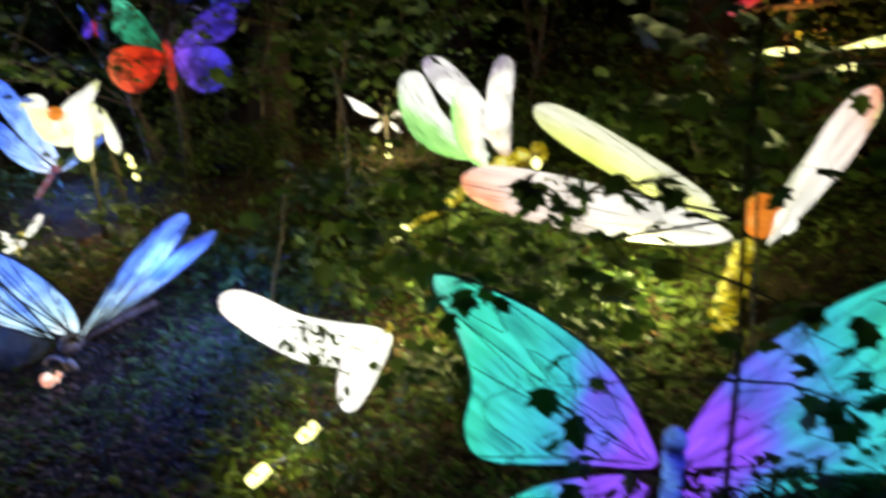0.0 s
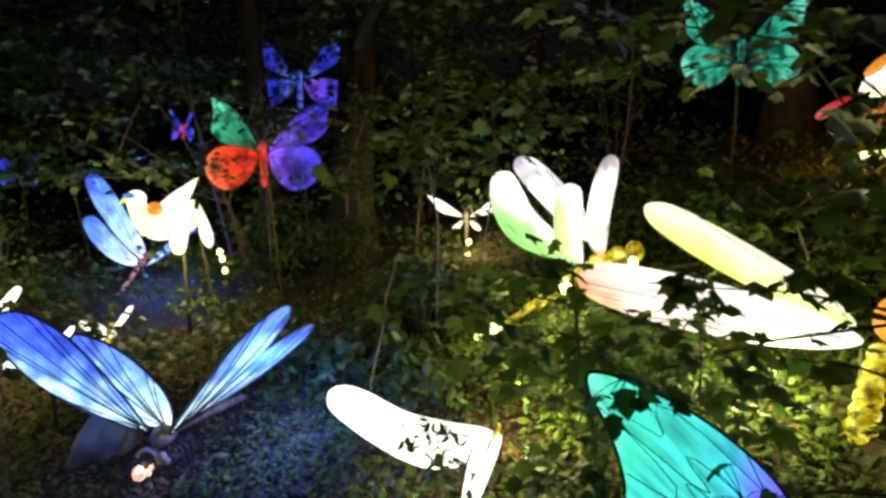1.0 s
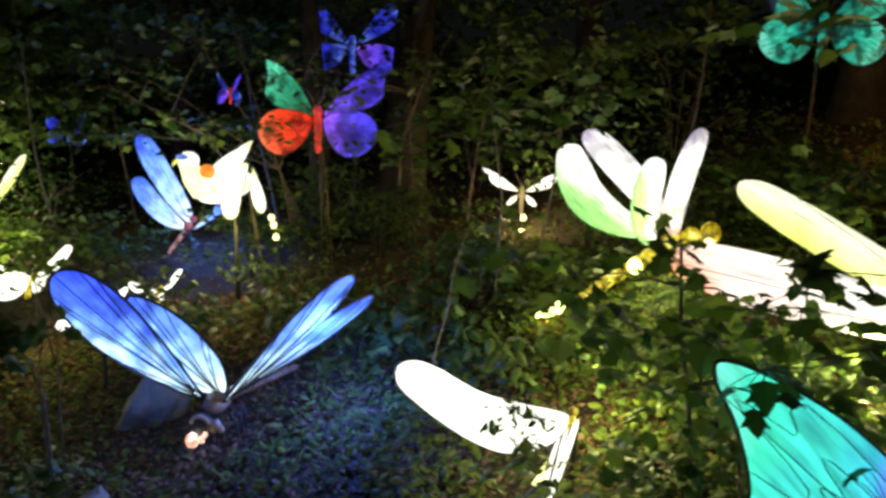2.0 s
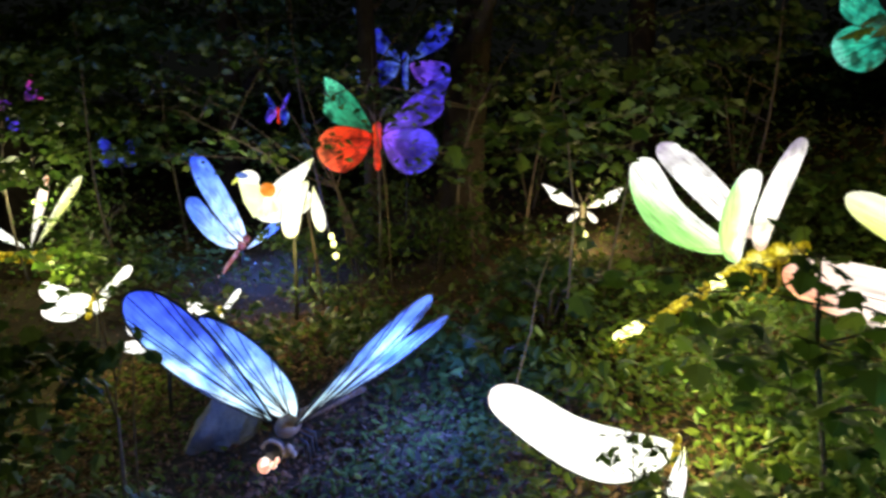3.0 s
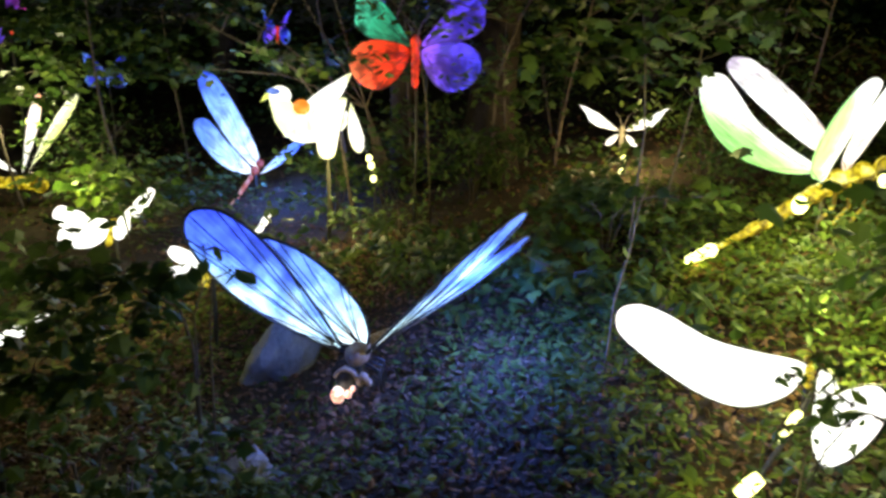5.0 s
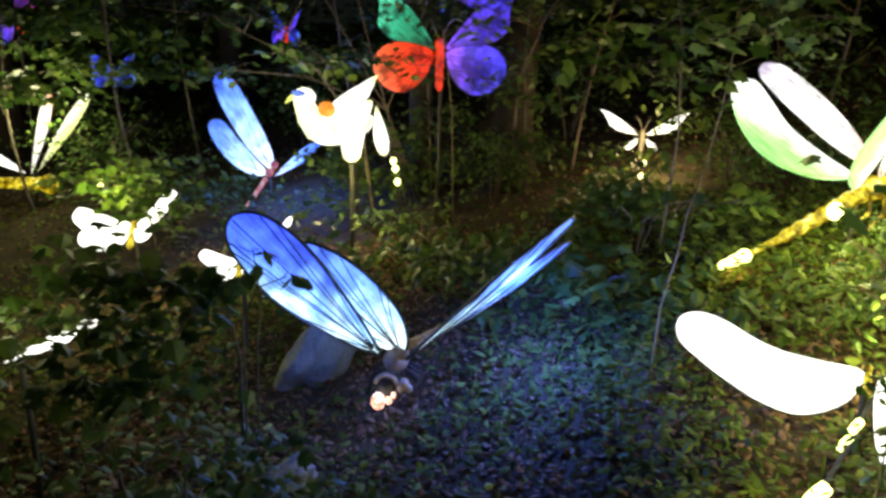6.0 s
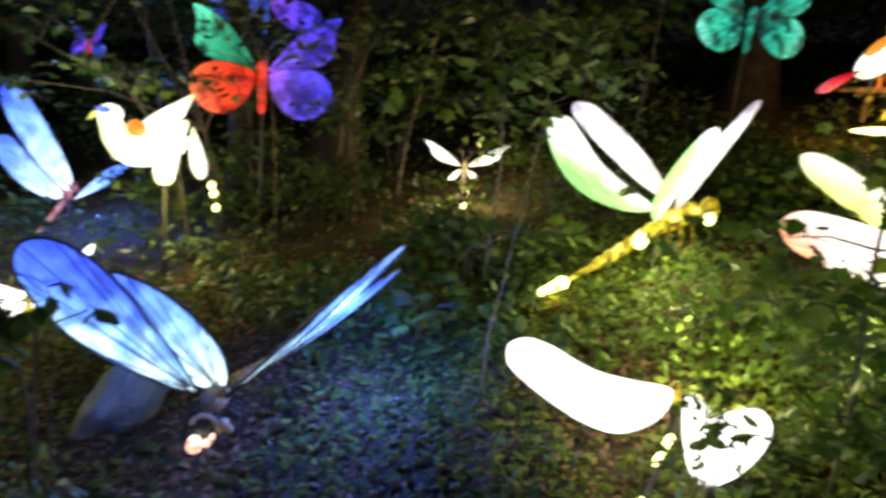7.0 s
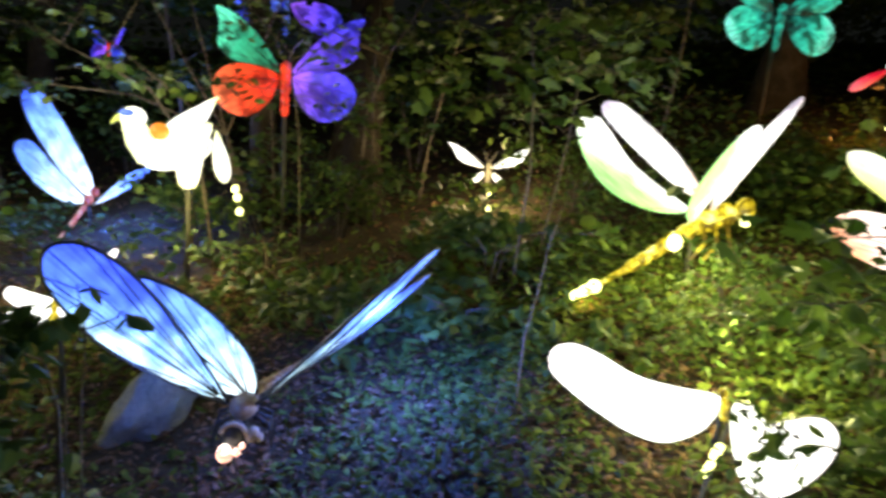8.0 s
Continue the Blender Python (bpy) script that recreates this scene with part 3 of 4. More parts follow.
def green_dragonfly():
    t = thing("dragonfly_lantern", (0.5, 6.05, gz(0.5, 6.05)), "white and green glowing dragonfly lantern with yellow body", "lantern", "dragonfly lanterns")
    wing(t, "wing", (0.44, 6.1, 1.0), (-0.26, 6.75, 1.58), (0.2, -1, 0.35), 0.19, PADDLE, M_GREENW, flip=-1, thick=0.05, veins=3, bend=-0.1, rim=False)
    wing(t, "wing", (0.56, 6.15, 1.12), (-0.06, 6.8, 1.73), (0.2, -1, 0.35), 0.13, STRIP, M_CREAM, flip=-1, thick=0.05, veins=2, bend=0.02, rim=False)
    wing(t, "wing", (0.6, 6.0, 1.04), (0.47, 5.0, 1.9), (-0.45, 0.5, 0.75), 0.12, PADDLE, M_CREAM, flip=1, thick=0.04, veins=2, rim=False)
    wing(t, "wing", (0.42, 5.95, 0.96), (0.21, 4.98, 1.72), (-0.3, 0.5, 0.8), 0.12, PADDLE, M_GREENW, flip=1, thick=0.04, veins=2, rim=False)
    abdomen(t, (0.62, 6.02, 1.0), (0.02, 6.0, 0.57), 0.075, 0.045, 8, M_YELLOW)
    abdomen(t, (0.02, 6.0, 0.57), (-0.2, 5.98, 0.44), 0.03, 0.02, 4, M_YELLOW)
    abdomen(t, (-0.2, 5.98, 0.44), (-0.38, 6.0, 0.33), 0.055, 0.03, 3, M_BULB, "tail_light")
    abdomen(t, (0.54, 6.02, 0.95), (0.78, 6.03, 1.04), 0.095, 0.085, 3, M_YELLOW, "thorax_segment")
    bulb(t, (0.86, 6.0, 1.07), 0.075, M_YELLOW, "head")
    bulb(t, (0.84, 5.93, 1.0), 0.04, M_BULB, "eye")
    bulb(t, (0.32, 5.94, 0.8), 0.055, M_BULB, "lamp_spot")
    for k in range(3):
        bm = bmesh.new()
        tube(bm, [(0.55 + 0.09 * k, 5.98, 0.95), (0.52 + 0.1 * k, 5.88, 0.82), (0.42 + 0.1 * k, 5.85, 0.7)], 0.014, 6)
        smooth(part("leg", bm, M_YELLOW, t))
    pole(t, 0.5, 6.05, 0.95)


def pink_dragonfly():
    t = thing("dragonfly_lantern", (1.75, 4.15, gz(1.75, 4.15)), "pink and lemon glowing dragonfly lantern behind maple leaves", "lantern", "dragonfly lanterns")
    wing(t, "wing", (1.72, 4.15, 1.0), (0.21, 4.17, 1.32), CAM, 0.14, STRIP, M_PINK, flip=-1, thick=0.05, veins=2, rim=False)
    wing(t, "wing", (1.8, 4.4, 1.02), (0.67, 4.78, 1.62), CAM, 0.11, STRIP, M_LEMON, flip=-1, thick=0.05, veins=2, rim=False)
    wing(t, "wing", (1.9, 4.02, 1.0), (2.3, 3.95, 1.86), (-0.75, -0.8, 0.1), 0.1, DRAGON, M_PINK, flip=1, thick=0.04, veins=2, rim=False)
    wing(t, "wing", (1.92, 4.2, 1.02), (2.55, 4.35, 1.75), (-0.75, -0.8, 0.1), 0.1, DRAGON, M_LEMON, flip=1, thick=0.04, veins=5)
    abdomen(t, (1.82, 4.1, 0.98), (1.6, 3.85, 0.34), 0.065, 0.1, 9, M_YELLOW)
    bulb(t, (1.9, 4.15, 1.12), 0.11, M_ORANGE, "head")
    bulb(t, (1.99, 4.05, 1.12), 0.06, M_WHITE, "eye")
    pole(t, 1.75, 4.15, 0.95)


def left_dragonfly():
    t = thing("dragonfly_lantern", (-7.73, 9.1, gz(-7.73, 9.1)), "pink and yellow glowing dragonfly lantern among far bushes", "lantern", "dragonfly lanterns")
    wing(t, "wing", (-7.76, 9.11, 0.02), (-7.37, 9.11, 1.01), CAM, 0.085, DRAGON, M_PINK, thick=0.03, veins=4)
    wing(t, "wing", (-7.68, 9.11, 0.05), (-6.88, 9.11, 1.02), CAM, 0.085, DRAGON, M_LEMON, thick=0.03, veins=4)
    wing(t, "wing", (-7.83, 9.11, 0.02), (-8.42, 9.11, 0.31), CAM, 0.07, DRAGON, M_WHITE, thick=0.03, veins=3)
    abdomen(t, (-7.51, 8.99, -0.07), (-8.31, 8.99, -0.09), 0.09, 0.06, 6, M_YELLOW)
    bulb(t, (-7.46, 8.99, -0.07), 0.1, M_YELLOW, "head")
    pole(t, -7.73, 9.1, 0.02)


def white_moth(at, span, group_label, tilt=0.0):
    x, y, z = at
    t = thing("moth_lantern", (x, y, gz(x, y)), group_label, "lantern", "moth lanterns")
    wing(t, "wing", (x - 0.03, y, z), (x - 0.55 * span, y - 0.1, z + 0.1 * span + tilt), CAM, 0.13 * span, PADDLE, M_WHITE, flip=-1, thick=0.03, veins=0)
    wing(t, "wing", (x - 0.02, y - 0.05, z - 0.04), (x - 0.42 * span, y - 0.25, z - 0.1 * span), CAM, 0.12 * span, PADDLE, M_WHITE, flip=-1, thick=0.03, veins=0)
    wing(t, "wing", (x + 0.03, y, z), (x + 0.42 * span, y + 0.1, z + 0.34 * span + tilt), (-0.6, -1, 0.3), 0.1 * span, PADDLE, M_WHITE, thick=0.03, veins=0)
    wing(t, "wing", (x + 0.02, y - 0.05, z - 0.03), (x + 0.3 * span, y - 0.2, z + 0.02), (-0.3, -1, 0.5), 0.09 * span, PADDLE, M_WHITE, thick=0.03, veins=0)
    abdomen(t, (x, y + 0.03, z + 0.04), (x + 0.02, y - 0.15, z - 0.14), 0.035, 0.03, 4, M_YELLOW)
    pole(t, x, y, z)
    return t


def butterfly(at, span, cloths, label, facing=CAM, lean=0.0, veins=7, name="butterfly_lantern", post=True, raise_by=0.0, half=1.0, low=1.0, back=0.0, yaw=0.0):
    """Four puffed wings (upper left, upper right, lower left, lower right) on a short body."""
    x, y, z = at
    t = thing(name, (x, y, gz(x, y)), label, "lantern", "butterfly lanterns")
    turn = Matrix.Rotation(yaw, 3, "Z") @ Matrix.Rotation(lean, 3, "Y")

    def q(a, b, c=0.0):
        return V(at) + turn @ V((a * span, c * span, b * span))

    wing(t, "upper_wing", q(-0.04, 0.04), q(-0.48, 0.42 + raise_by, back), facing, 0.26 * span * half, SAIL, cloths[0], flip=-1, thick=0.03, veins=veins)
    wing(t, "upper_wing", q(0.04, 0.04), q(0.48, 0.42 + raise_by, back), facing, 0.26 * span * half, SAIL, cloths[1], flip=1, thick=0.03, veins=veins)
    wing(t, "lower_wing", q(-0.04, 0.0, -0.02), q(-0.45 * low, -0.12, -0.03), facing, 0.27 * span * half * low, HINDWING, cloths[2], flip=-1, thick=0.03, veins=veins)
    wing(t, "lower_wing", q(0.04, 0.0, -0.02), q(0.45 * low, -0.12, -0.03), facing, 0.27 * span * half * low, HINDWING, cloths[3], flip=1, thick=0.03, veins=veins)
    abdomen(t, q(0, 0.1, -0.03), q(0, -0.22, -0.03), 0.036 * span, 0.025 * span, 5, cloths[4], "body_segment")
    for s in (-1, 1):
        bm = bmesh.new()
        tube(bm, [q(0.01 * s, 0.1, -0.03), q(0.05 * s, 0.2, -0.05), q(0.1 * s, 0.26, -0.06)], 0.006 * max(span, 0.8), 5)
        smooth(part("antenna", bm, M_WIRE, t))
    if post:
        pole(t, x, y + 0.02, z - 0.1 * span)
    return t


def song_bird():
    t = thing("bird_lantern", (-3.4, 7.3, gz(-3.4, 7.3)), "white glowing bird lantern with an orange shoulder patch", "lantern", "bird lanterns")
    a, b = V((-3.62, 7.25, 1.0)), V((-3.28, 7.3, 1.1))
    bm = bmesh.new()
    blob(bm, a.lerp(b, 0.4), (0.17, 0.16, 0.3), along(a, b), 18, 12)
    smooth(part("body", bm, M_IVORY, t))
    bm = bmesh.new()
    tube(bm, [(-3.66, 7.22, 1.0), (-3.76, 7.22, 1.12), (-3.8, 7.22, 1.22), (-3.82, 7.22, 1.3)], [0.13, 0.11, 0.09, 0.085], 14)
    blob(bm, (-3.8, 7.22, 1.29), (0.1, 0.09, 0.085))
    smooth(part("head", bm, M_IVORY, t))
    bm = bmesh.new()
    blob(bm, (-3.83, 7.14, 1.33), (0.06, 0.04, 0.03))
    smooth(part("eye_patch", bm, M_BIRDBLUE, t, "blue eye patch"))
    bm = bmesh.new()
    tube(bm, [(-3.88, 7.2, 1.3), (-3.93, 7.2, 1.27), (-3.97, 7.2, 1.23)], [0.03, 0.02, 0.004], 8)
    smooth(part("beak", bm, M_LEMON, t))
    bm = bmesh.new()
    blob(bm, (-3.58, 7.14, 1.2), (0.08, 0.06, 0.07))
    smooth(part("shoulder_patch", bm, M_ORANGE, t, "orange shoulder patch"))
    wing(t, "wing", (-3.6, 7.15, 0.98), (-3.14, 7.2, 1.5), CAM, 0.14, POINTED, M_IVORY, thick=0.04, veins=2, wire=0.005, rim=False)
    wing(t, "wing", (-3.2, 7.15, 1.3), (-3.4, 7.1, 0.76), CAM, 0.12, PADDLE, M_IVORY, thick=0.04, veins=1, wire=0.005)
    wing(t, "tail", (-3.15, 7.2, 1.25), (-3.08, 7.2, 0.8), CAM, 0.07, DRAGON, M_IVORY, thick=0.03, veins=1, wire=0.005)
    for x, z in ((-3.0, 0.75), (-2.98, 0.68), (-2.96, 0.56)):
        bulb(t, (x, 7.25, z), 0.028)
    bm = bmesh.new()
    tube(bm, [(-3.1, 7.28, 0.95), (-3.0, 7.28, 0.75), (-2.95, 7.28, 0.5), (-2.95, 7.28, gz(-2.95, 7.28))], 0.008, 6)
    smooth(part("cable", bm, M_WIRE, t))
    pole(t, -3.4, 7.3, 1.0, 0.02)


def parrot():
    t = thing("bird_lantern", (4.2, 8.75, gz(4.2, 8.75)), "yellow glowing bird lantern with red tail and blue cheek", "lantern", "bird lanterns")
    a, b = V((4.0, 8.7, 2.1)), V((4.45, 8.7, 2.5))
    bm = bmesh.new()
    blob(bm, a.lerp(b, 0.5), (0.19, 0.17, 0.36), along(a, b), 18, 12)
    smooth(part("body", bm, M_IVORY, t))
    bm = bmesh.new()
    blob(bm, (4.4, 8.68, 2.68), (0.15, 0.14, 0.15))
    smooth(part("head", bm, M_GOLD, t))
    bm = bmesh.new()
    blob(bm, (4.47, 8.58, 2.62), (0.09, 0.06, 0.12))
    smooth(part("cheek", bm, M_BIRDBLUE, t, "blue cheek"))
    bm = bmesh.new()
    tube(bm, [(4.5, 8.66, 2.72), (4.58, 8.66, 2.73), (4.65, 8.66, 2.7)], [0.06, 0.045, 0.01], 9)
    smooth(part("beak", bm, M_GOLD, t))
    wing(t, "wing", (4.27, 8.5, 2.64), (3.86, 8.52, 2.3), CAM, 0.06, DRAGON, M_ORANGE, flip=1, thick=0.04, veins=4)
    wing(t, "tail", (3.95, 8.65, 2.12), (3.42, 8.65, 1.82), CAM, 0.07, DRAGON, M_CRIMSON, thick=0.03, veins=2)
    for s in (0.0, 0.14):
        bm = bmesh.new()
        tube(bm, [(4.2 + s, 8.66, 2.15), (4.22 + s, 8.62, 2.03), (4.19 + s, 8.58, 1.95)], 0.018, 6)
        smooth(part("leg", bm, M_ORANGE, t))
    bm = bmesh.new()
    tube(bm, [(3.7, 8.62, 1.88), (4.3, 8.62, 1.92), (4.9, 8.68, 1.98)], 0.035, 8)
    smooth(part("perch", bm, M_TWIG, t, "rough wooden perch"))
    pole(t, 4.2, 8.75, 2.1, 0.03)
    t.scale = (0.86, 0.86, 0.86)
    t.location += V((-0.56, -0.6, 0.25))


near_blue_dragonfly()
far_blue_dragonfly()
white_dragonfly()
green_dragonfly()
pink_dragonfly()
left_dragonfly()
white_moth((-5.27, 6.8, 0.12), 0.92, "bright white glowing moth lantern low in green bushes")
white_moth((-3.84, 5.6, 0.27), 0.5, "white glowing moth lantern beside a leafy branch", 0.02)
white_moth((-4.14, 7.11, -0.04), 0.5, "small white glowing moth lantern under bright leaves", 0.05)
song_bird()
parrot()
butterfly((-2.65, 7.75, 1.67), 1.36, (M_GREEN, M_VIOLET, M_RED, M_VIOLET, M_RED), "large red, green and violet glowing butterfly lantern before a tree", back=0.3)
butterfly((-2.84, 10.0, 2.42), 1.42, (M_INDIGO, M_INDIGO, M_INDIGO, M_VIOLET, M_INDIGO), "blue glowing butterfly lantern behind the large tree", raise_by=0.08, half=0.75)
butterfly((2.31, 8.47, 2.68), 1.36, (M_AQUA, M_AQUA, M_AQUA, M_AQUA, M_AQUA), "teal glowing butterfly lantern high before a dark trunk", veins=4)
butterfly((-8.3, 10.0, 1.8), 0.8, (M_MAGENTA, M_MAGENTA, M_VIOLET, M_MAGENTA, M_RED), "small magenta and violet glowing butterfly lantern far in the trees", veins=4, lean=-0.5)
butterfly((-7.82, 11.4, 1.05), 0.75, (M_INDIGO, M_INDIGO, M_INDIGO, M_INDIGO, M_INDIGO), "small deep blue glowing butterfly lantern far in the trees", veins=4)
butterfly((-5.42, 12.2, 1.72), 0.75, (M_INDIGO, M_VIOLET, M_VIOLET, M_INDIGO, M_RED), "small violet and pink glowing butterfly lantern far away", veins=4, facing=(-0.9, -0.5, 0.2), yaw=-0.6)
far_bf = butterfly((-0.58, 8.6, 0.86), 0.95, (M_WHITE, M_WHITE, M_WHITE, M_WHITE, M_POLE), "small white glowing butterfly lantern over lit leaf litter", veins=4, raise_by=-0.12, half=0.5, low=0.38)
bulb(far_bf, (-0.55, 8.5, 0.62), 0.03)
bulb(far_bf, (-0.56, 8.5, 0.48), 0.03)


def near_butterfly():
    t = thing("butterfly_lantern", (1.0, 2.75, gz(1.0, 2.75)), "large teal and violet glowing butterfly lantern with dark veins", "lantern", "butterfly lanterns")
    wing(t, "upper_wing", (0.99, 2.72, 0.5), (0.1, 2.68, 1.37), CAM, 0.42, FOREWING, M_TEAL, flip=-1, thick=0.04, veins=4, wire=0.0055, cross=3)
    wing(t, "lower_wing", (0.96, 2.68, 0.45), (0.3, 2.62, 0.2), CAM, 0.3, HINDWING, M_TEAL, flip=-1, thick=0.04, veins=4, wire=0.0055, cross=3)
    wing(t, "upper_wing", (1.07, 2.7, 0.5), (1.95, 2.55, 1.5), CAM, 0.5, FOREWING, M_TEAL, flip=1, thick=0.04, veins=4, wire=0.0055, cross=3)
    wing(t, "lower_wing", (1.08, 2.66, 0.45), (1.75, 2.5, 0.4), CAM, 0.32, HINDWING, M_TEAL, flip=1, thick=0.04, veins=4, wire=0.0055, cross=3)
    abdomen(t, (1.03, 2.64, 0.72), (1.03, 2.6, 0.25), 0.05, 0.04, 6, M_INDIGO, "body_segment")
    pole(t, 1.03, 2.72, 0.5)


near_butterfly()


def white_wand():
    t = thing("grass_lantern", (-4.3, 4.0, gz(-4.3, 4.0)), "white glowing leaf-shaped lantern beside dark bushes", "lantern")
    wing(t, "blade", (-4.55, 4.0, 0.2), (-3.98, 4.0, 0.48), (0.2, -0.6, 0.8), 0.05, DRAGON, M_WHITE, thick=0.02, veins=0)
    pole(t, -4.45, 4.0, 0.3)


white_wand()


# ---- trees, saplings and shrubs ----
def crown_points(rng, centre, radius, n, flat=0.35, layers=5):
    """Leaf places in flattened sprays round a centre, with gaps between them."""
    c = rng.normal(0, 1, (layers * 3, 3)) * np.array([radius, radius, radius * 0.55]) * 0.55
    pick = rng.integers(0, len(c), n)
    p = c[pick] + rng.normal(0, 1, (n, 3)) * np.array([radius * 0.3, radius * 0.3, radius * 0.3 * flat])
    return p + np.array(centre)


def foliage(rng, p, size, shape):
    n = len(p)
    return leaves(shape, p, rng.uniform(0.7, 1.25, n) * size, rng.uniform(0, math.tau, n), rng.normal(-0.35, 0.3, n), rng.normal(0, 0.3, n), rng, 0.35)


def tree(name, x, y, height, r, sprays, label, seed, lean=(0, 0), limbs=7, size=0.1, shape=MAPLE, first=0.35, reach=1.6):
    """A tapered trunk with limbs, and a crown of leaf sprays."""
    rng = np.random.default_rng(seed)
    z0 = gz(x, y) - 0.1
    t = thing(name, (x, y, z0 + 0.1), label, "tree")
    bm = bmesh.new()
    pts, rad = [], []
    for k in range(12):
        s = k / 11
        pts.append((x + lean[0] * s + (0.4 * r + (0.09 if r < 0.04 else 0)) * math.sin(4.5 * s + seed), y + lean[1] * s + 0.06 * math.sin(5 * s + seed), z0 + height * s))
        rad.append(r * (1 - 0.75 * s) * (1 + 0.5 * math.exp(-s * 22)))
    tube(bm, pts, rad, 14)
    tips = []
    for k in range(limbs):
        s = first + (0.97 - first) * (k + 0.5) / limbs
        i = min(10, int(s * 11))
        a = rng.uniform(0, math.tau)
        ln = reach * rng.uniform(0.6, 1.15) * (1.2 - 0.6 * s)
        p0 = V(pts[i])
        p3 = p0 + V((math.cos(a) * ln, math.sin(a) * ln, ln * rng.uniform(0.1, 0.5)))
        p1 = p0.lerp(p3, 0.4) + V((0, 0, 0.08 * ln))
        tube(bm, [p0, p1, p3], [rad[i] * 0.5, rad[i] * 0.3, rad[i] * 0.1 + 0.003], 7)
        for m in range(3):
            q = p1.lerp(p3, 0.35 + 0.3 * m)
            e = q + V((rng.normal(0, 0.25), rng.normal(0, 0.25), rng.normal(0.05, 0.08))) * reach
            tube(bm, [q, q.lerp(e, 0.5) + V((0, 0, 0.02)), e], [rad[i] * 0.14 + 0.003, rad[i] * 0.08 + 0.002, 0.002], 5)
            tips.append(e)
        tips.append(p3)
    smooth(part("trunk", bm, M_BARK if r > 0.04 else M_TWIG, t))
    if sprays:
        tips_a = np.array([tuple(p) for p in tips])
        pick = rng.integers(0, len(tips_a), sprays)
        p = tips_a[pick] + rng.normal(0, 1, (sprays, 3)) * np.array([0.3, 0.3, 0.07]) * reach * 0.6
        leaf_mesh("crown", [foliage(rng, p, size, shape)], M_LEAF, t)
    return t


def shrub(x, y, height, spread, n, seed, label="leafy green understorey shrub with thin stems", size=0.075, shape=OVAL, stems=5):
    rng = np.random.default_rng(seed)
    z0 = gz(x, y)
    t = thing("shrub", (x, y, z0), label, "shrub", "shrubs")
    bm = bmesh.new()
    for k in range(stems):
        a = rng.uniform(0, math.tau)
        e = V((x + math.cos(a) * spread * 0.7, y + math.sin(a) * spread * 0.7, z0 + height * rng.uniform(0.7, 1.0)))
        tube(bm, [(x + 0.03 * math.cos(a), y + 0.03 * math.sin(a), z0 - 0.03), V((x, y, z0 + height * 0.5)).lerp(e, 0.35), e], [0.012, 0.008, 0.002], 6)
    smooth(part("stem", bm, M_TWIG, t))
    p = crown_points(rng, (x, y, z0 + height * 0.68), spread, n, 0.4, 5)
    p[:, 2] = np.maximum(p[:, 2], z0 + 0.04)
    leaf_mesh("crown", [foliage(rng, p, size, shape)], M_LEAF, t)
    return t


tree("tree", -1.9, 8.9, 9.0, 0.27, 3200, "large dark-barked tree behind a butterfly lantern", 5, (0.1, 0.3), 9, 0.1, MAPLE, 0.25, 2.0)
tree("tree", -2.95, 8.7, 8.0, 0.14, 2200, "ivy-edged tree trunk beside a larger trunk", 8, (-0.2, 0.2), 8, 0.1, MAPLE, 0.28, 1.8)
tree("tree", 3.6, 10.2, 9.0, 0.27, 1800, "dark tree trunk at the back of the glade", 11, (0.1, 0.3), 8, 0.1, MAPLE, 0.3, 2.0)
tree("tree", 6.3, 11.5, 9.0, 0.22, 1500, "dark tree trunk at the back of the glade", 12, (0.2, 0.1), 8, 0.1, MAPLE, 0.3, 2.0)
tree("tree", -6.6, 12.6, 9.0, 0.22, 1800, "dark tree trunk at the back of the glade", 13, (0.1, 0.2), 8, 0.1, MAPLE, 0.2, 2.0)
tree("tree", -9.5, 11.0, 9.0, 0.24, 1800, "dark tree trunk at the back of the glade", 14, (-0.2, 0.2), 8, 0.1, MAPLE, 0.2, 2.0)
tree("tree", 0.3, 12.5, 9.0, 0.24, 1800, "dark tree trunk at the back of the glade", 15, (0.1, 0.2), 8, 0.1, MAPLE, 0.25, 2.0)
def far_woods():
    """Dim foliage that closes the glade behind the last trunks."""
    rng = np.random.default_rng(77)
    c = np.stack([rng.uniform(-14, 12, 260), rng.uniform(13, 17, 260), rng.uniform(0.3, 8.0, 260)], -1)
    p = c[rng.integers(0, len(c), 26000)] + rng.normal(0, 1, (26000, 3)) * np.array([0.9, 0.6, 0.16])
    p[:, 2] = np.maximum(p[:, 2], ground_z(p[:, 0], p[:, 1]) + 0.05)
    tagged(leaf_mesh("far_woods", [foliage(rng, p, 0.16, MAPLE)], M_LEAF), "dim green layered foliage of the woods behind", "woods", kind="stuff")


far_woods()
# saplings
tree("sapling", -3.75, 9.4, 4.6, 0.024, 900, "slim understorey sapling with spreading leafy branches", 21, (-0.3, -0.3), 9, 0.12, MAPLE, 0.3, 1.0)
tree("sapling", -5.7, 8.2, 3.4, 0.02, 900, "slim understorey sapling with spreading leafy branches", 22, (-0.5, -0.2), 8, 0.12, MAPLE, 0.66, 1.0)
tree("sapling", -1.15, 9.2, 3.8, 0.02, 500, "slim understorey sapling with spreading leafy branches", 23, (0.4, -0.3), 9, 0.12, MAPLE, 0.4, 1.1)
tree("sapling", -0.35, 6.9, 2.5, 0.012, 320, "slim understorey sapling with spreading leafy branches", 24, (0.0, -0.1), 9, 0.075, OVAL, 0.45, 0.75)
tree("sapling", 0.9, 8.0, 3.2, 0.018, 380, "slim understorey sapling with spreading leafy branches", 25, (0.3, 0.1), 9, 0.12, MAPLE, 0.3, 1.0)
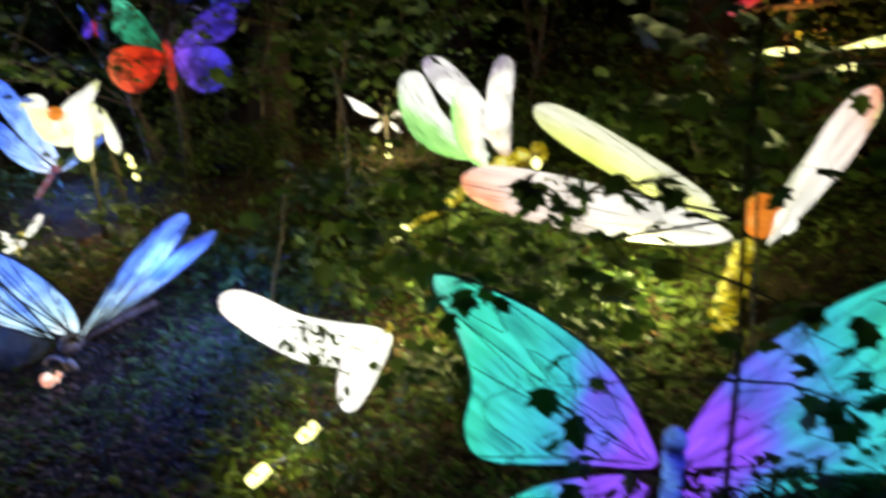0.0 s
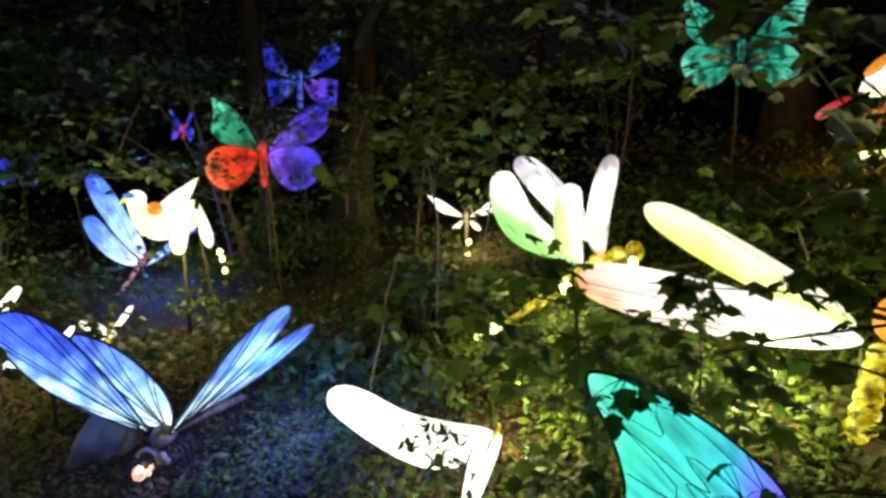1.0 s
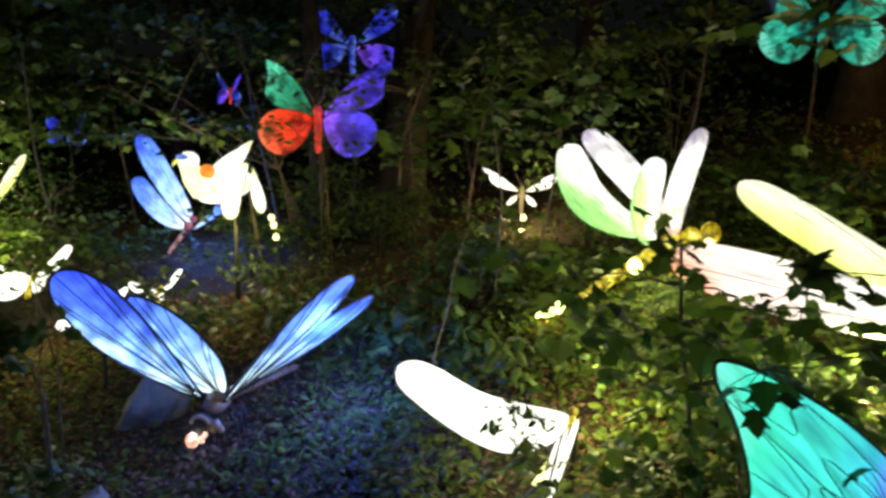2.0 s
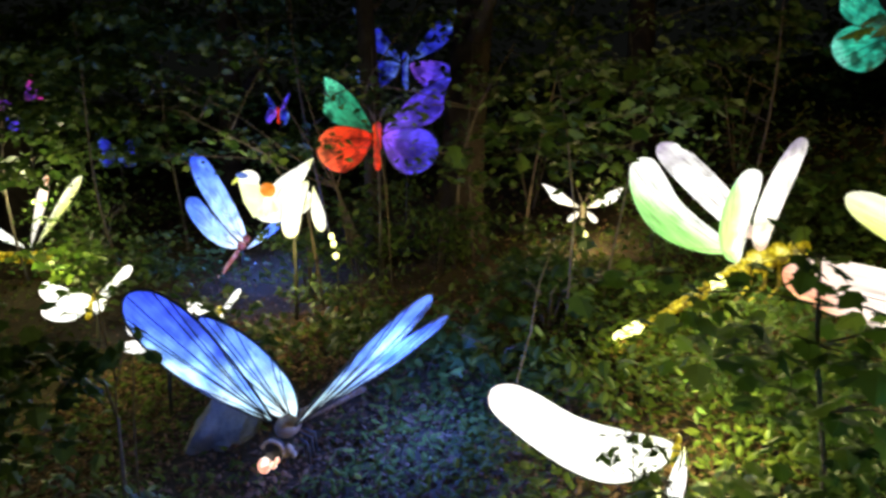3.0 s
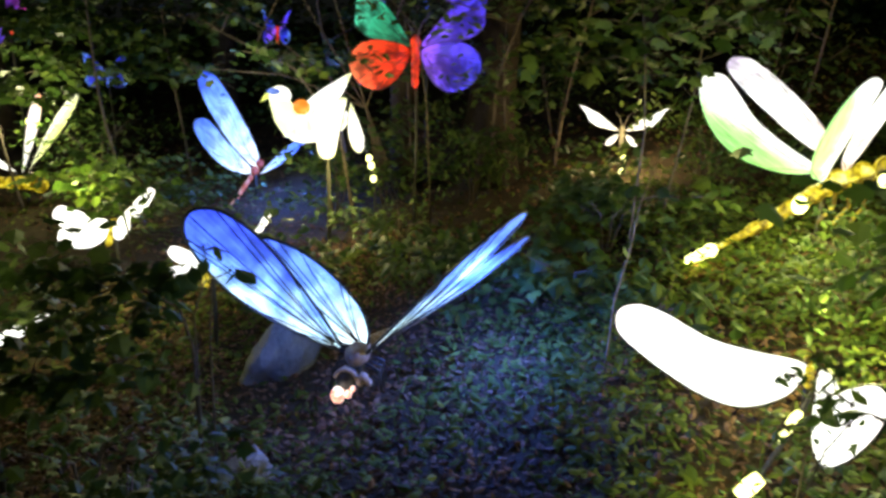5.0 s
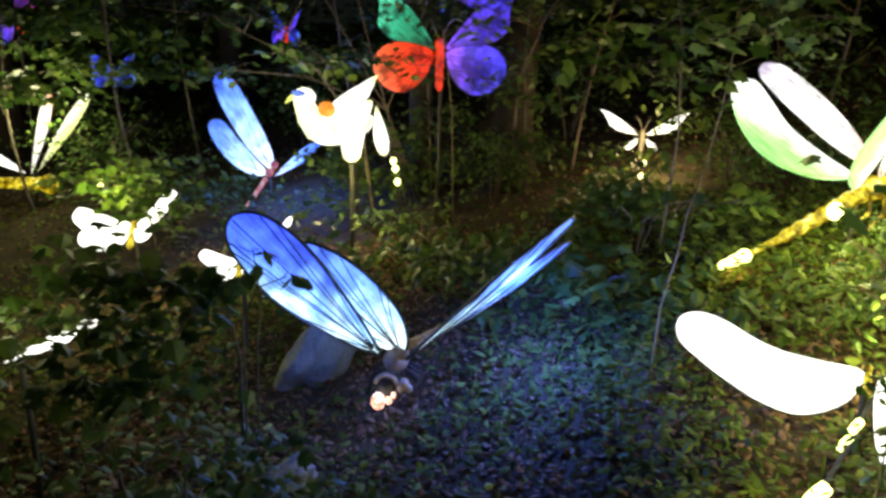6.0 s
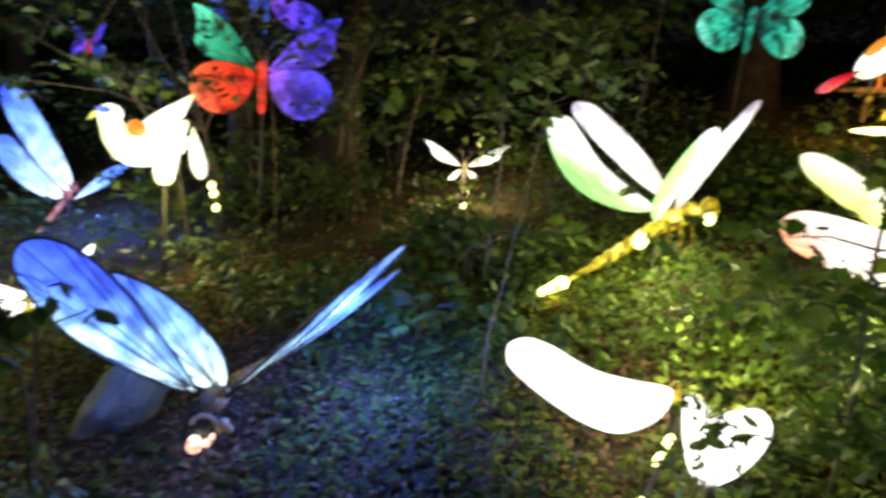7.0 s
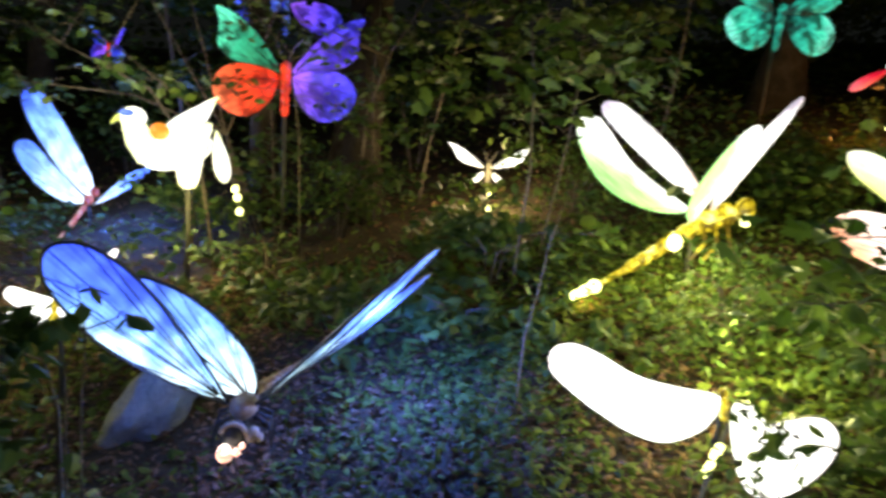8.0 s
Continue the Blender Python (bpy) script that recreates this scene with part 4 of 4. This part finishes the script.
tree("sapling", -6.1, 10.0, 3.8, 0.02, 1000, "slim understorey sapling with spreading leafy branches", 27, (0.2, -0.3), 9, 0.12, MAPLE, 0.35, 1.1)
tree("sapling", -7.6, 8.8, 3.5, 0.02, 1000, "slim understorey sapling with spreading leafy branches", 28, (0.2, -0.3), 9, 0.12, MAPLE, 0.35, 1.1)

for k, (x, y, h, sp, n, ls) in enumerate((
    (-3.5, 8.0, 0.8, 0.5, 500, 0.075), (-2.7, 7.2, 0.35, 0.5, 350, 0.07), (-2.1, 8.1, 0.9, 0.45, 600, 0.08), (-1.0, 7.3, 0.45, 0.6, 500, 0.08),
    (0.1, 7.6, 0.6, 0.55, 600, 0.08), (0.9, 7.3, 0.7, 0.6, 420, 0.09), (1.8, 7.0, 0.7, 0.7, 700, 0.085), (3.0, 7.0, 0.25, 0.6, 350, 0.09),
    (4.3, 7.8, 0.5, 0.8, 600, 0.09), (-5.6, 8.1, 0.7, 0.6, 500, 0.085), (-6.9, 9.3, 1.2, 0.8, 700, 0.09),
    (-2.0, 6.3, 0.4, 0.6, 400, 0.085), (-3.6, 6.1, 0.5, 0.45, 300, 0.085), (-1.2, 10.2, 1.4, 0.9, 700, 0.09), (1.3, 10.0, 1.6, 1.0, 420, 0.1),
    (-4.9, 11.2, 1.6, 0.9, 700, 0.09), (0.35, 4.9, 0.4, 0.5, 500, 0.065), (0.75, 4.2, 0.6, 0.5, 600, 0.08), (0.55, 3.4, 0.6, 0.4, 450, 0.08), (-0.35, 3.1, 0.35, 0.3, 200, 0.065),
    (-1.9, 6.0, 0.35, 0.5, 150, 0.12), (-1.25, 5.9, 0.4, 0.5, 160, 0.12), (-2.5, 6.7, 0.4, 0.5, 160, 0.12), (-0.7, 5.2, 0.3, 0.4, 110, 0.11), (-0.9, 6.6, 0.5, 0.5, 180, 0.11),
    (2.6, 5.2, 1.0, 0.7, 700, 0.1), (-3.9, 3.9, 0.5, 0.5, 400, 0.08), (-3.3, 3.3, 0.5, 0.45, 350, 0.075), (0.5, 5.3, 0.45, 0.5, 400, 0.07),
)):
    shrub(x, y, h, sp, n, 100 + k, size=ls, shape=MAPLE if k % 3 == 0 else OVAL)


def twig_sapling(name, pts, r, clumps, size, seed, label, shape=MAPLE, bark=None):
    """A bare slanting stem with a few clumps of leaves on side twigs: each clump is a place and a count."""
    rng = np.random.default_rng(seed)
    x, y, _ = pts[0]
    base = V((x, y, gz(x, y)))
    t = thing(name, base, label, "sapling")
    bm = bmesh.new()
    line = [base - V((0, 0, 0.05)), *[V(p) for p in pts[1:]]]
    tube(bm, line, [r * (1 - 0.6 * k / len(line)) for k in range(len(line))], 7)
    groups = []
    for at, n, sp in clumps:
        at = V(at)
        near = min((q0.lerp(q1, s) for q0, q1 in zip(line, line[1:]) for s in (0.1, 0.5, 0.9)), key=lambda q: (q - at).length)
        tube(bm, [near, near.lerp(at, 0.5) + V((0, 0, 0.03)), at], [r * 0.5, r * 0.35, 0.002], 5)
        p = np.array(at) + rng.normal(0, 1, (n, 3)) * np.array([sp, sp, sp * 0.45])
        for q in p[:: max(1, n // 8)]:
            tube(bm, [at, at.lerp(V(q), 0.5) + V((0, 0, 0.01)), V(q)], [0.003, 0.002, 0.0015], 4)
        groups.append(foliage(rng, p, size, shape))
    smooth(part("stem", bm, bark or M_TWIG, t))
    if groups:
        leaf_mesh("crown", groups, M_LEAF, t)
    return t


twig_sapling("sapling", [(-1.08, 4.72, 0), (-1.05, 4.8, 0.45), (-0.98, 4.86, 0.74), (-0.95, 4.87, 1.0), (-0.86, 4.9, 1.3)], 0.007, (), 0.08, 31, "bare thin pale crooked sapling stem on the slope", bark=M_PALE)
twig_sapling("sapling", [(1.2, 2.5, 0), (1.17, 2.5, 1.1), (1.1, 2.48, 1.7), (1.06, 2.45, 2.3)], 0.014,
             (((0.75, 2.5, 1.75), 14, 0.12), ((1.3, 2.35, 1.3), 16, 0.13), ((0.85, 2.9, 1.35), 14, 0.12), ((0.95, 2.5, 1.95), 16, 0.14), ((1.3, 2.7, 1.75), 16, 0.15), ((0.2, 2.5, 1.42), 12, 0.09), ((0.6, 2.5, 1.0), 8, 0.09), ((0.45, 2.9, 1.62), 10, 0.1), ((1.5, 2.4, 1.0), 14, 0.12)), 0.1, 32, "young maple sapling with dark broad leaves before a lantern")
twig_sapling("sapling", [(0.85, 3.8, 0), (0.8, 3.75, 0.7), (0.79, 3.75, 1.05), (0.72, 3.75, 1.5)], 0.009,
             (((0.55, 3.6, 0.95), 22, 0.14), ((1.0, 3.65, 0.85), 22, 0.14), ((0.72, 3.7, 1.45), 8, 0.08)), 0.08, 33, "thin dark sapling with small oval leaves", OVAL, M_POLE)
twig_sapling("sapling", [(-3.27, 4.2, 0), (-3.25, 4.2, 0.3), (-3.22, 4.2, 0.6), (-3.25, 4.2, 0.85)], 0.006,
             (((-3.45, 4.3, 0.62), 12, 0.12), ((-3.6, 4.3, 0.85), 6, 0.08), ((-3.2, 4.2, 0.82), 3, 0.03)), 0.085, 34, "thin dark sapling with a few hanging leaves", OVAL)
twig_sapling("sapling", [(-3.36, 4.22, 0), (-3.35, 4.2, 0.25), (-3.38, 4.15, 0.5), (-3.6, 4.0, 0.7)], 0.012,
             (((-3.95, 3.95, 0.72), 46, 0.15), ((-3.66, 3.92, 0.72), 40, 0.13), ((-3.44, 4.1, 0.7), 26, 0.09), ((-3.85, 3.85, 0.52), 50, 0.16), ((-3.55, 4.0, 0.52), 36, 0.12), ((-3.85, 3.6, 0.38), 50, 0.17), ((-3.55, 3.7, 0.36), 44, 0.15), ((-4.25, 3.8, 0.5), 50, 0.2), ((-4.15, 4.1, 0.75), 26, 0.15)), 0.1, 44, "young dark leafy maple sapling in layers beside a boulder")
twig_sapling("sapling", [(0.3, 3.5, 0), (0.25, 3.45, 0.7), (0.15, 3.4, 1.2), (0.1, 3.35, 1.6)], 0.013,
             (((-0.05, 3.3, 1.27), 26, 0.16), ((0.25, 3.2, 1.2), 26, 0.17), ((0.5, 3.3, 1.0), 30, 0.18), ((0.1, 3.5, 1.0), 26, 0.17), ((0.0, 3.2, 1.62), 12, 0.12), ((0.65, 3.5, 1.3), 22, 0.16), ((0.3, 3.0, 1.45), 16, 0.13), ((0.85, 3.3, 1.15), 24, 0.17), ((-0.3, 3.4, 1.42), 24, 0.17), ((-0.15, 3.6, 1.1), 30, 0.18)), 0.095, 36, "young maple sapling with dark broad leaves between lanterns")
twig_sapling("sapling", [(-3.2, 7.6, 0), (-3.35, 7.6, 0.9), (-3.75, 7.55, 1.5), (-4.5, 7.5, 1.85)], 0.018,
             (((-4.7, 7.4, 1.95), 20, 0.26), ((-4.2, 7.4, 2.1), 40, 0.3), ((-4.0, 7.3, 1.65), 30, 0.2), ((-3.7, 7.5, 2.4), 40, 0.3), ((-3.5, 7.0, 1.62), 20, 0.16)), 0.09, 37, "arching sapling with pale branches above a bird lantern")
twig_sapling("sapling", [(-1.95, 8.3, 0), (-1.9, 8.3, 1.4), (-1.7, 8.3, 2.0), (-1.35, 8.2, 2.6)], 0.018,
             (((-2.2, 7.3, 2.0), 24, 0.22), ((-1.5, 8.0, 2.1), 40, 0.3), ((-1.1, 7.9, 2.3), 40, 0.3), ((-2.9, 7.3, 2.25), 26, 0.2), ((-1.9, 7.6, 1.55), 16, 0.16), ((-3.0, 7.4, 1.6), 12, 0.12)), 0.085, 38, "arching sapling with pale branches before a trunk")
twig_sapling("sapling", [(1.9, 2.2, 0), (1.7, 2.2, 1.8), (1.2, 2.2, 2.5), (0.3, 2.2, 2.62)], 0.008,
             (((0.05, 2.2, 2.5), 16, 0.14), ((0.4, 2.2, 2.52), 20, 0.16), ((0.8, 2.3, 2.3), 18, 0.16), ((1.1, 2.8, 2.1), 24, 0.2), ((1.5, 3.2, 2.0), 22, 0.2)), 0.085, 35, "overhanging maple bough with broad dark leaves")


def leaf_lantern(a, b):
    t = thing("leaf_lantern", (b[0], b[1], gz(b[0], b[1])), "slim yellow glowing leaf lantern under a bird lantern", "lantern", "leaf lanterns")
    wing(t, "blade", a, b, (0, -0.6, 0.8), 0.06, DRAGON, M_BULB, thick=0.02, veins=0, rim=False)
    pole(t, b[0] - 0.02, b[1], b[2], 0.008)


leaf_lantern((3.0, 7.5, 1.69), (3.55, 7.5, 1.71))
leaf_lantern((3.6, 7.5, 1.42), (4.1, 7.5, 1.58))
leaf_lantern((3.9, 7.5, 1.74), (4.5, 7.5, 1.84))
leaf_lantern((3.46, 7.5, 1.27), (3.78, 7.5, 1.38))

twig_sapling("sapling", [(1.95, 5.4, 0), (1.9, 5.3, 1.2), (1.75, 5.25, 1.5), (1.5, 5.2, 1.7)], 0.012,
             (((1.45, 5.2, 1.5), 40, 0.2), ((1.95, 5.2, 1.65), 44, 0.22), ((1.3, 5.2, 1.55), 40, 0.22), ((2.4, 5.0, 1.8), 40, 0.24), ((2.3, 5.0, 2.05), 36, 0.22), ((2.5, 5.2, 1.5), 40, 0.25)), 0.11, 39, "young maple sapling with broad lit green leaves")
twig_sapling("sapling", [(-0.75, 6.4, 0), (-0.72, 6.35, 1.2), (-0.8, 6.2, 1.8), (-0.9, 6.1, 2.3)], 0.01,
             (((-0.95, 6.2, 1.98), 26, 0.2), ((-0.6, 6.3, 2.06), 30, 0.22), ((-0.2, 6.3, 2.0), 24, 0.18), ((-0.68, 6.3, 2.3), 28, 0.22), ((-0.25, 6.35, 2.25), 24, 0.2), ((-1.2, 6.3, 1.7), 24, 0.2), ((-0.75, 6.35, 1.62), 20, 0.18), ((0.15, 6.4, 2.1), 16, 0.16), ((-0.45, 5.8, 0.85), 26, 0.16)), 0.12, 40, "slim maple sapling with layered sprays of lit green leaves")
twig_sapling("sapling", [(-4.7, 6.2, 0), (-4.75, 6.1, 0.4), (-4.8, 6.05, 0.62), (-4.95, 6.0, 0.75)], 0.01,
             (((-4.9, 6.0, 0.7), 40, 0.16), ((-4.65, 5.95, 0.62), 34, 0.16), ((-5.2, 6.3, 0.72), 40, 0.16), ((-5.0, 6.35, 0.8), 40, 0.14), ((-5.5, 6.35, 0.62), 34, 0.14), ((-4.5, 5.9, 0.5), 26, 0.14), ((-3.5, 6.0, 0.42), 30, 0.16), ((-3.8, 6.0, 0.45), 24, 0.14)), 0.085, 41, "low spreading sapling with bright yellow-green leaves")

# climbing leaves on the two trunks, bare arching stems, a dark bough overhead
twig_sapling("climber", [(-2.75, 8.35, 0), (-2.8, 8.4, 0.9), (-2.85, 8.45, 1.6), (-2.9, 8.5, 2.6)], 0.012,
             (((-2.75, 8.2, 0.7), 60, 0.2), ((-2.7, 8.25, 1.1), 60, 0.17), ((-3.0, 8.2, 0.9), 50, 0.2), ((-2.9, 8.3, 1.5), 44, 0.16), ((-2.5, 8.2, 0.6), 50, 0.2), ((-2.85, 8.4, 2.1), 40, 0.18)), 0.085, 42, "leafy climber growing up a tree trunk")
twig_sapling("climber", [(-1.75, 8.45, 0), (-1.8, 8.5, 0.9), (-1.85, 8.55, 1.6), (-1.8, 8.6, 3.0)], 0.012,
             (((-1.8, 8.3, 0.8), 56, 0.2), ((-1.6, 8.3, 1.2), 50, 0.2), ((-2.0, 8.35, 1.35), 40, 0.17), ((-1.75, 8.5, 2.2), 60, 0.24), ((-1.9, 8.5, 2.9), 60, 0.26)), 0.085, 43, "leafy climber growing up a tree trunk")
for k, (ex, ey, ez) in enumerate(((-4.9, 7.6, 2.3), (-4.3, 7.9, 3.1), (-3.7, 8.0, 3.3), (-4.6, 7.3, 1.5), (-2.2, 8.3, 3.2))):
    twig_sapling("sapling", [(-3.05 + 0.05 * k, 8.25 + 0.04 * k, 0), (-3.2, 8.1, 1.1), ((ex - 3.3) / 2, 7.85, (ez + 1.1) / 2 + 0.12), (ex, ey, ez)], 0.011, (((ex, ey, ez - 0.05), 22, 0.18),), 0.08, 50 + k, "bare pale arching stem with a few leaves at its end")
twig_sapling("sapling", [(1.6, 3.3, 0), (1.45, 3.3, 1.9), (0.9, 3.2, 2.5), (0.15, 3.15, 2.6)], 0.008,
             (((0.25, 3.2, 2.5), 22, 0.17), ((0.7, 3.2, 2.42), 26, 0.19), ((0.45, 3.3, 2.75), 28, 0.2), ((1.05, 3.3, 2.6), 24, 0.2)), 0.085, 60, "overhanging maple bough with broad dark leaves")

twig_sapling("sapling", [(-3.3, 4.1, 0), (-3.27, 4.08, 0.5), (-3.18, 4.03, 0.7), (-3.0, 3.95, 0.8)], 0.006, (((-2.97, 3.93, 0.81), 3, 0.03), ((-3.2, 4.05, 0.8), 2, 0.04)), 0.13, 71, "thin sapling with two long dark leaves", OVAL)
twig_sapling("shrub", [(-0.5, 3.3, 0), (-0.5, 3.3, 0.4), (-0.51, 3.3, 0.65), (-0.52, 3.3, 0.86)], 0.005,
             (((-0.54, 3.3, 0.84), 10, 0.04), ((-0.42, 3.32, 0.8), 14, 0.045), ((-0.6, 3.3, 0.75), 10, 0.045), ((-0.47, 3.3, 0.7), 18, 0.055), ((-0.38, 3.3, 0.66), 10, 0.05), ((-0.6, 3.28, 0.55), 20, 0.08), ((-0.46, 3.3, 0.4), 22, 0.09)), 0.055, 72, "small shrub with oval leaves before a white lantern", OVAL)
twig_sapling("shrub", [(0.14, 3.8, 0), (0.13, 3.8, 0.2), (0.1, 3.78, 0.38), (0.06, 3.76, 0.5)], 0.006,
             (((0.06, 3.76, 0.46), 12, 0.06), ((0.15, 3.75, 0.3), 22, 0.09), ((0.28, 3.8, 0.25), 24, 0.1), ((0.05, 3.7, 0.14), 20, 0.08)), 0.085, 73, "small bright green maple seedling beside a white lantern")

twig_sapling("sapling", [(-3.05, 9.3, 0), (-3.0, 9.3, 1.5), (-2.8, 9.3, 2.3), (-2.4, 9.25, 3.0)], 0.012,
             (((-2.75, 9.3, 2.55), 36, 0.2), ((-2.25, 9.2, 2.85), 40, 0.22), ((-3.2, 9.3, 2.25), 40, 0.2), ((-3.15, 9.3, 2.9), 36, 0.2), ((-2.5, 9.3, 2.15), 30, 0.18)), 0.09, 81, "slim sapling with leaf sprays before a blue lantern")
twig_sapling("sapling", [(-2.45, 7.5, 0), (-2.5, 7.45, 1.2), (-2.6, 7.4, 1.9), (-2.95, 7.4, 2.25)], 0.007,
             (((-2.95, 7.4, 2.1), 14, 0.16), ((-2.35, 7.4, 1.95), 16, 0.16), ((-2.2, 7.4, 1.5), 12, 0.14), ((-3.05, 7.45, 1.65), 10, 0.13)), 0.075, 82, "slim sapling with sparse leaves before a butterfly lantern")
twig_sapling("sapling", [(-0.62, 3.05, 0), (-0.6, 3.06, 0.35), (-0.52, 3.12, 0.56), (-0.42, 3.16, 0.68)], 0.005,
             (((-0.46, 3.3, 0.6), 6, 0.045), ((-0.37, 3.3, 0.57), 6, 0.045), ((-0.42, 3.0, 0.76), 6, 0.045)), 0.09, 91, "slim dark sapling with oval leaves before a white wing", OVAL)
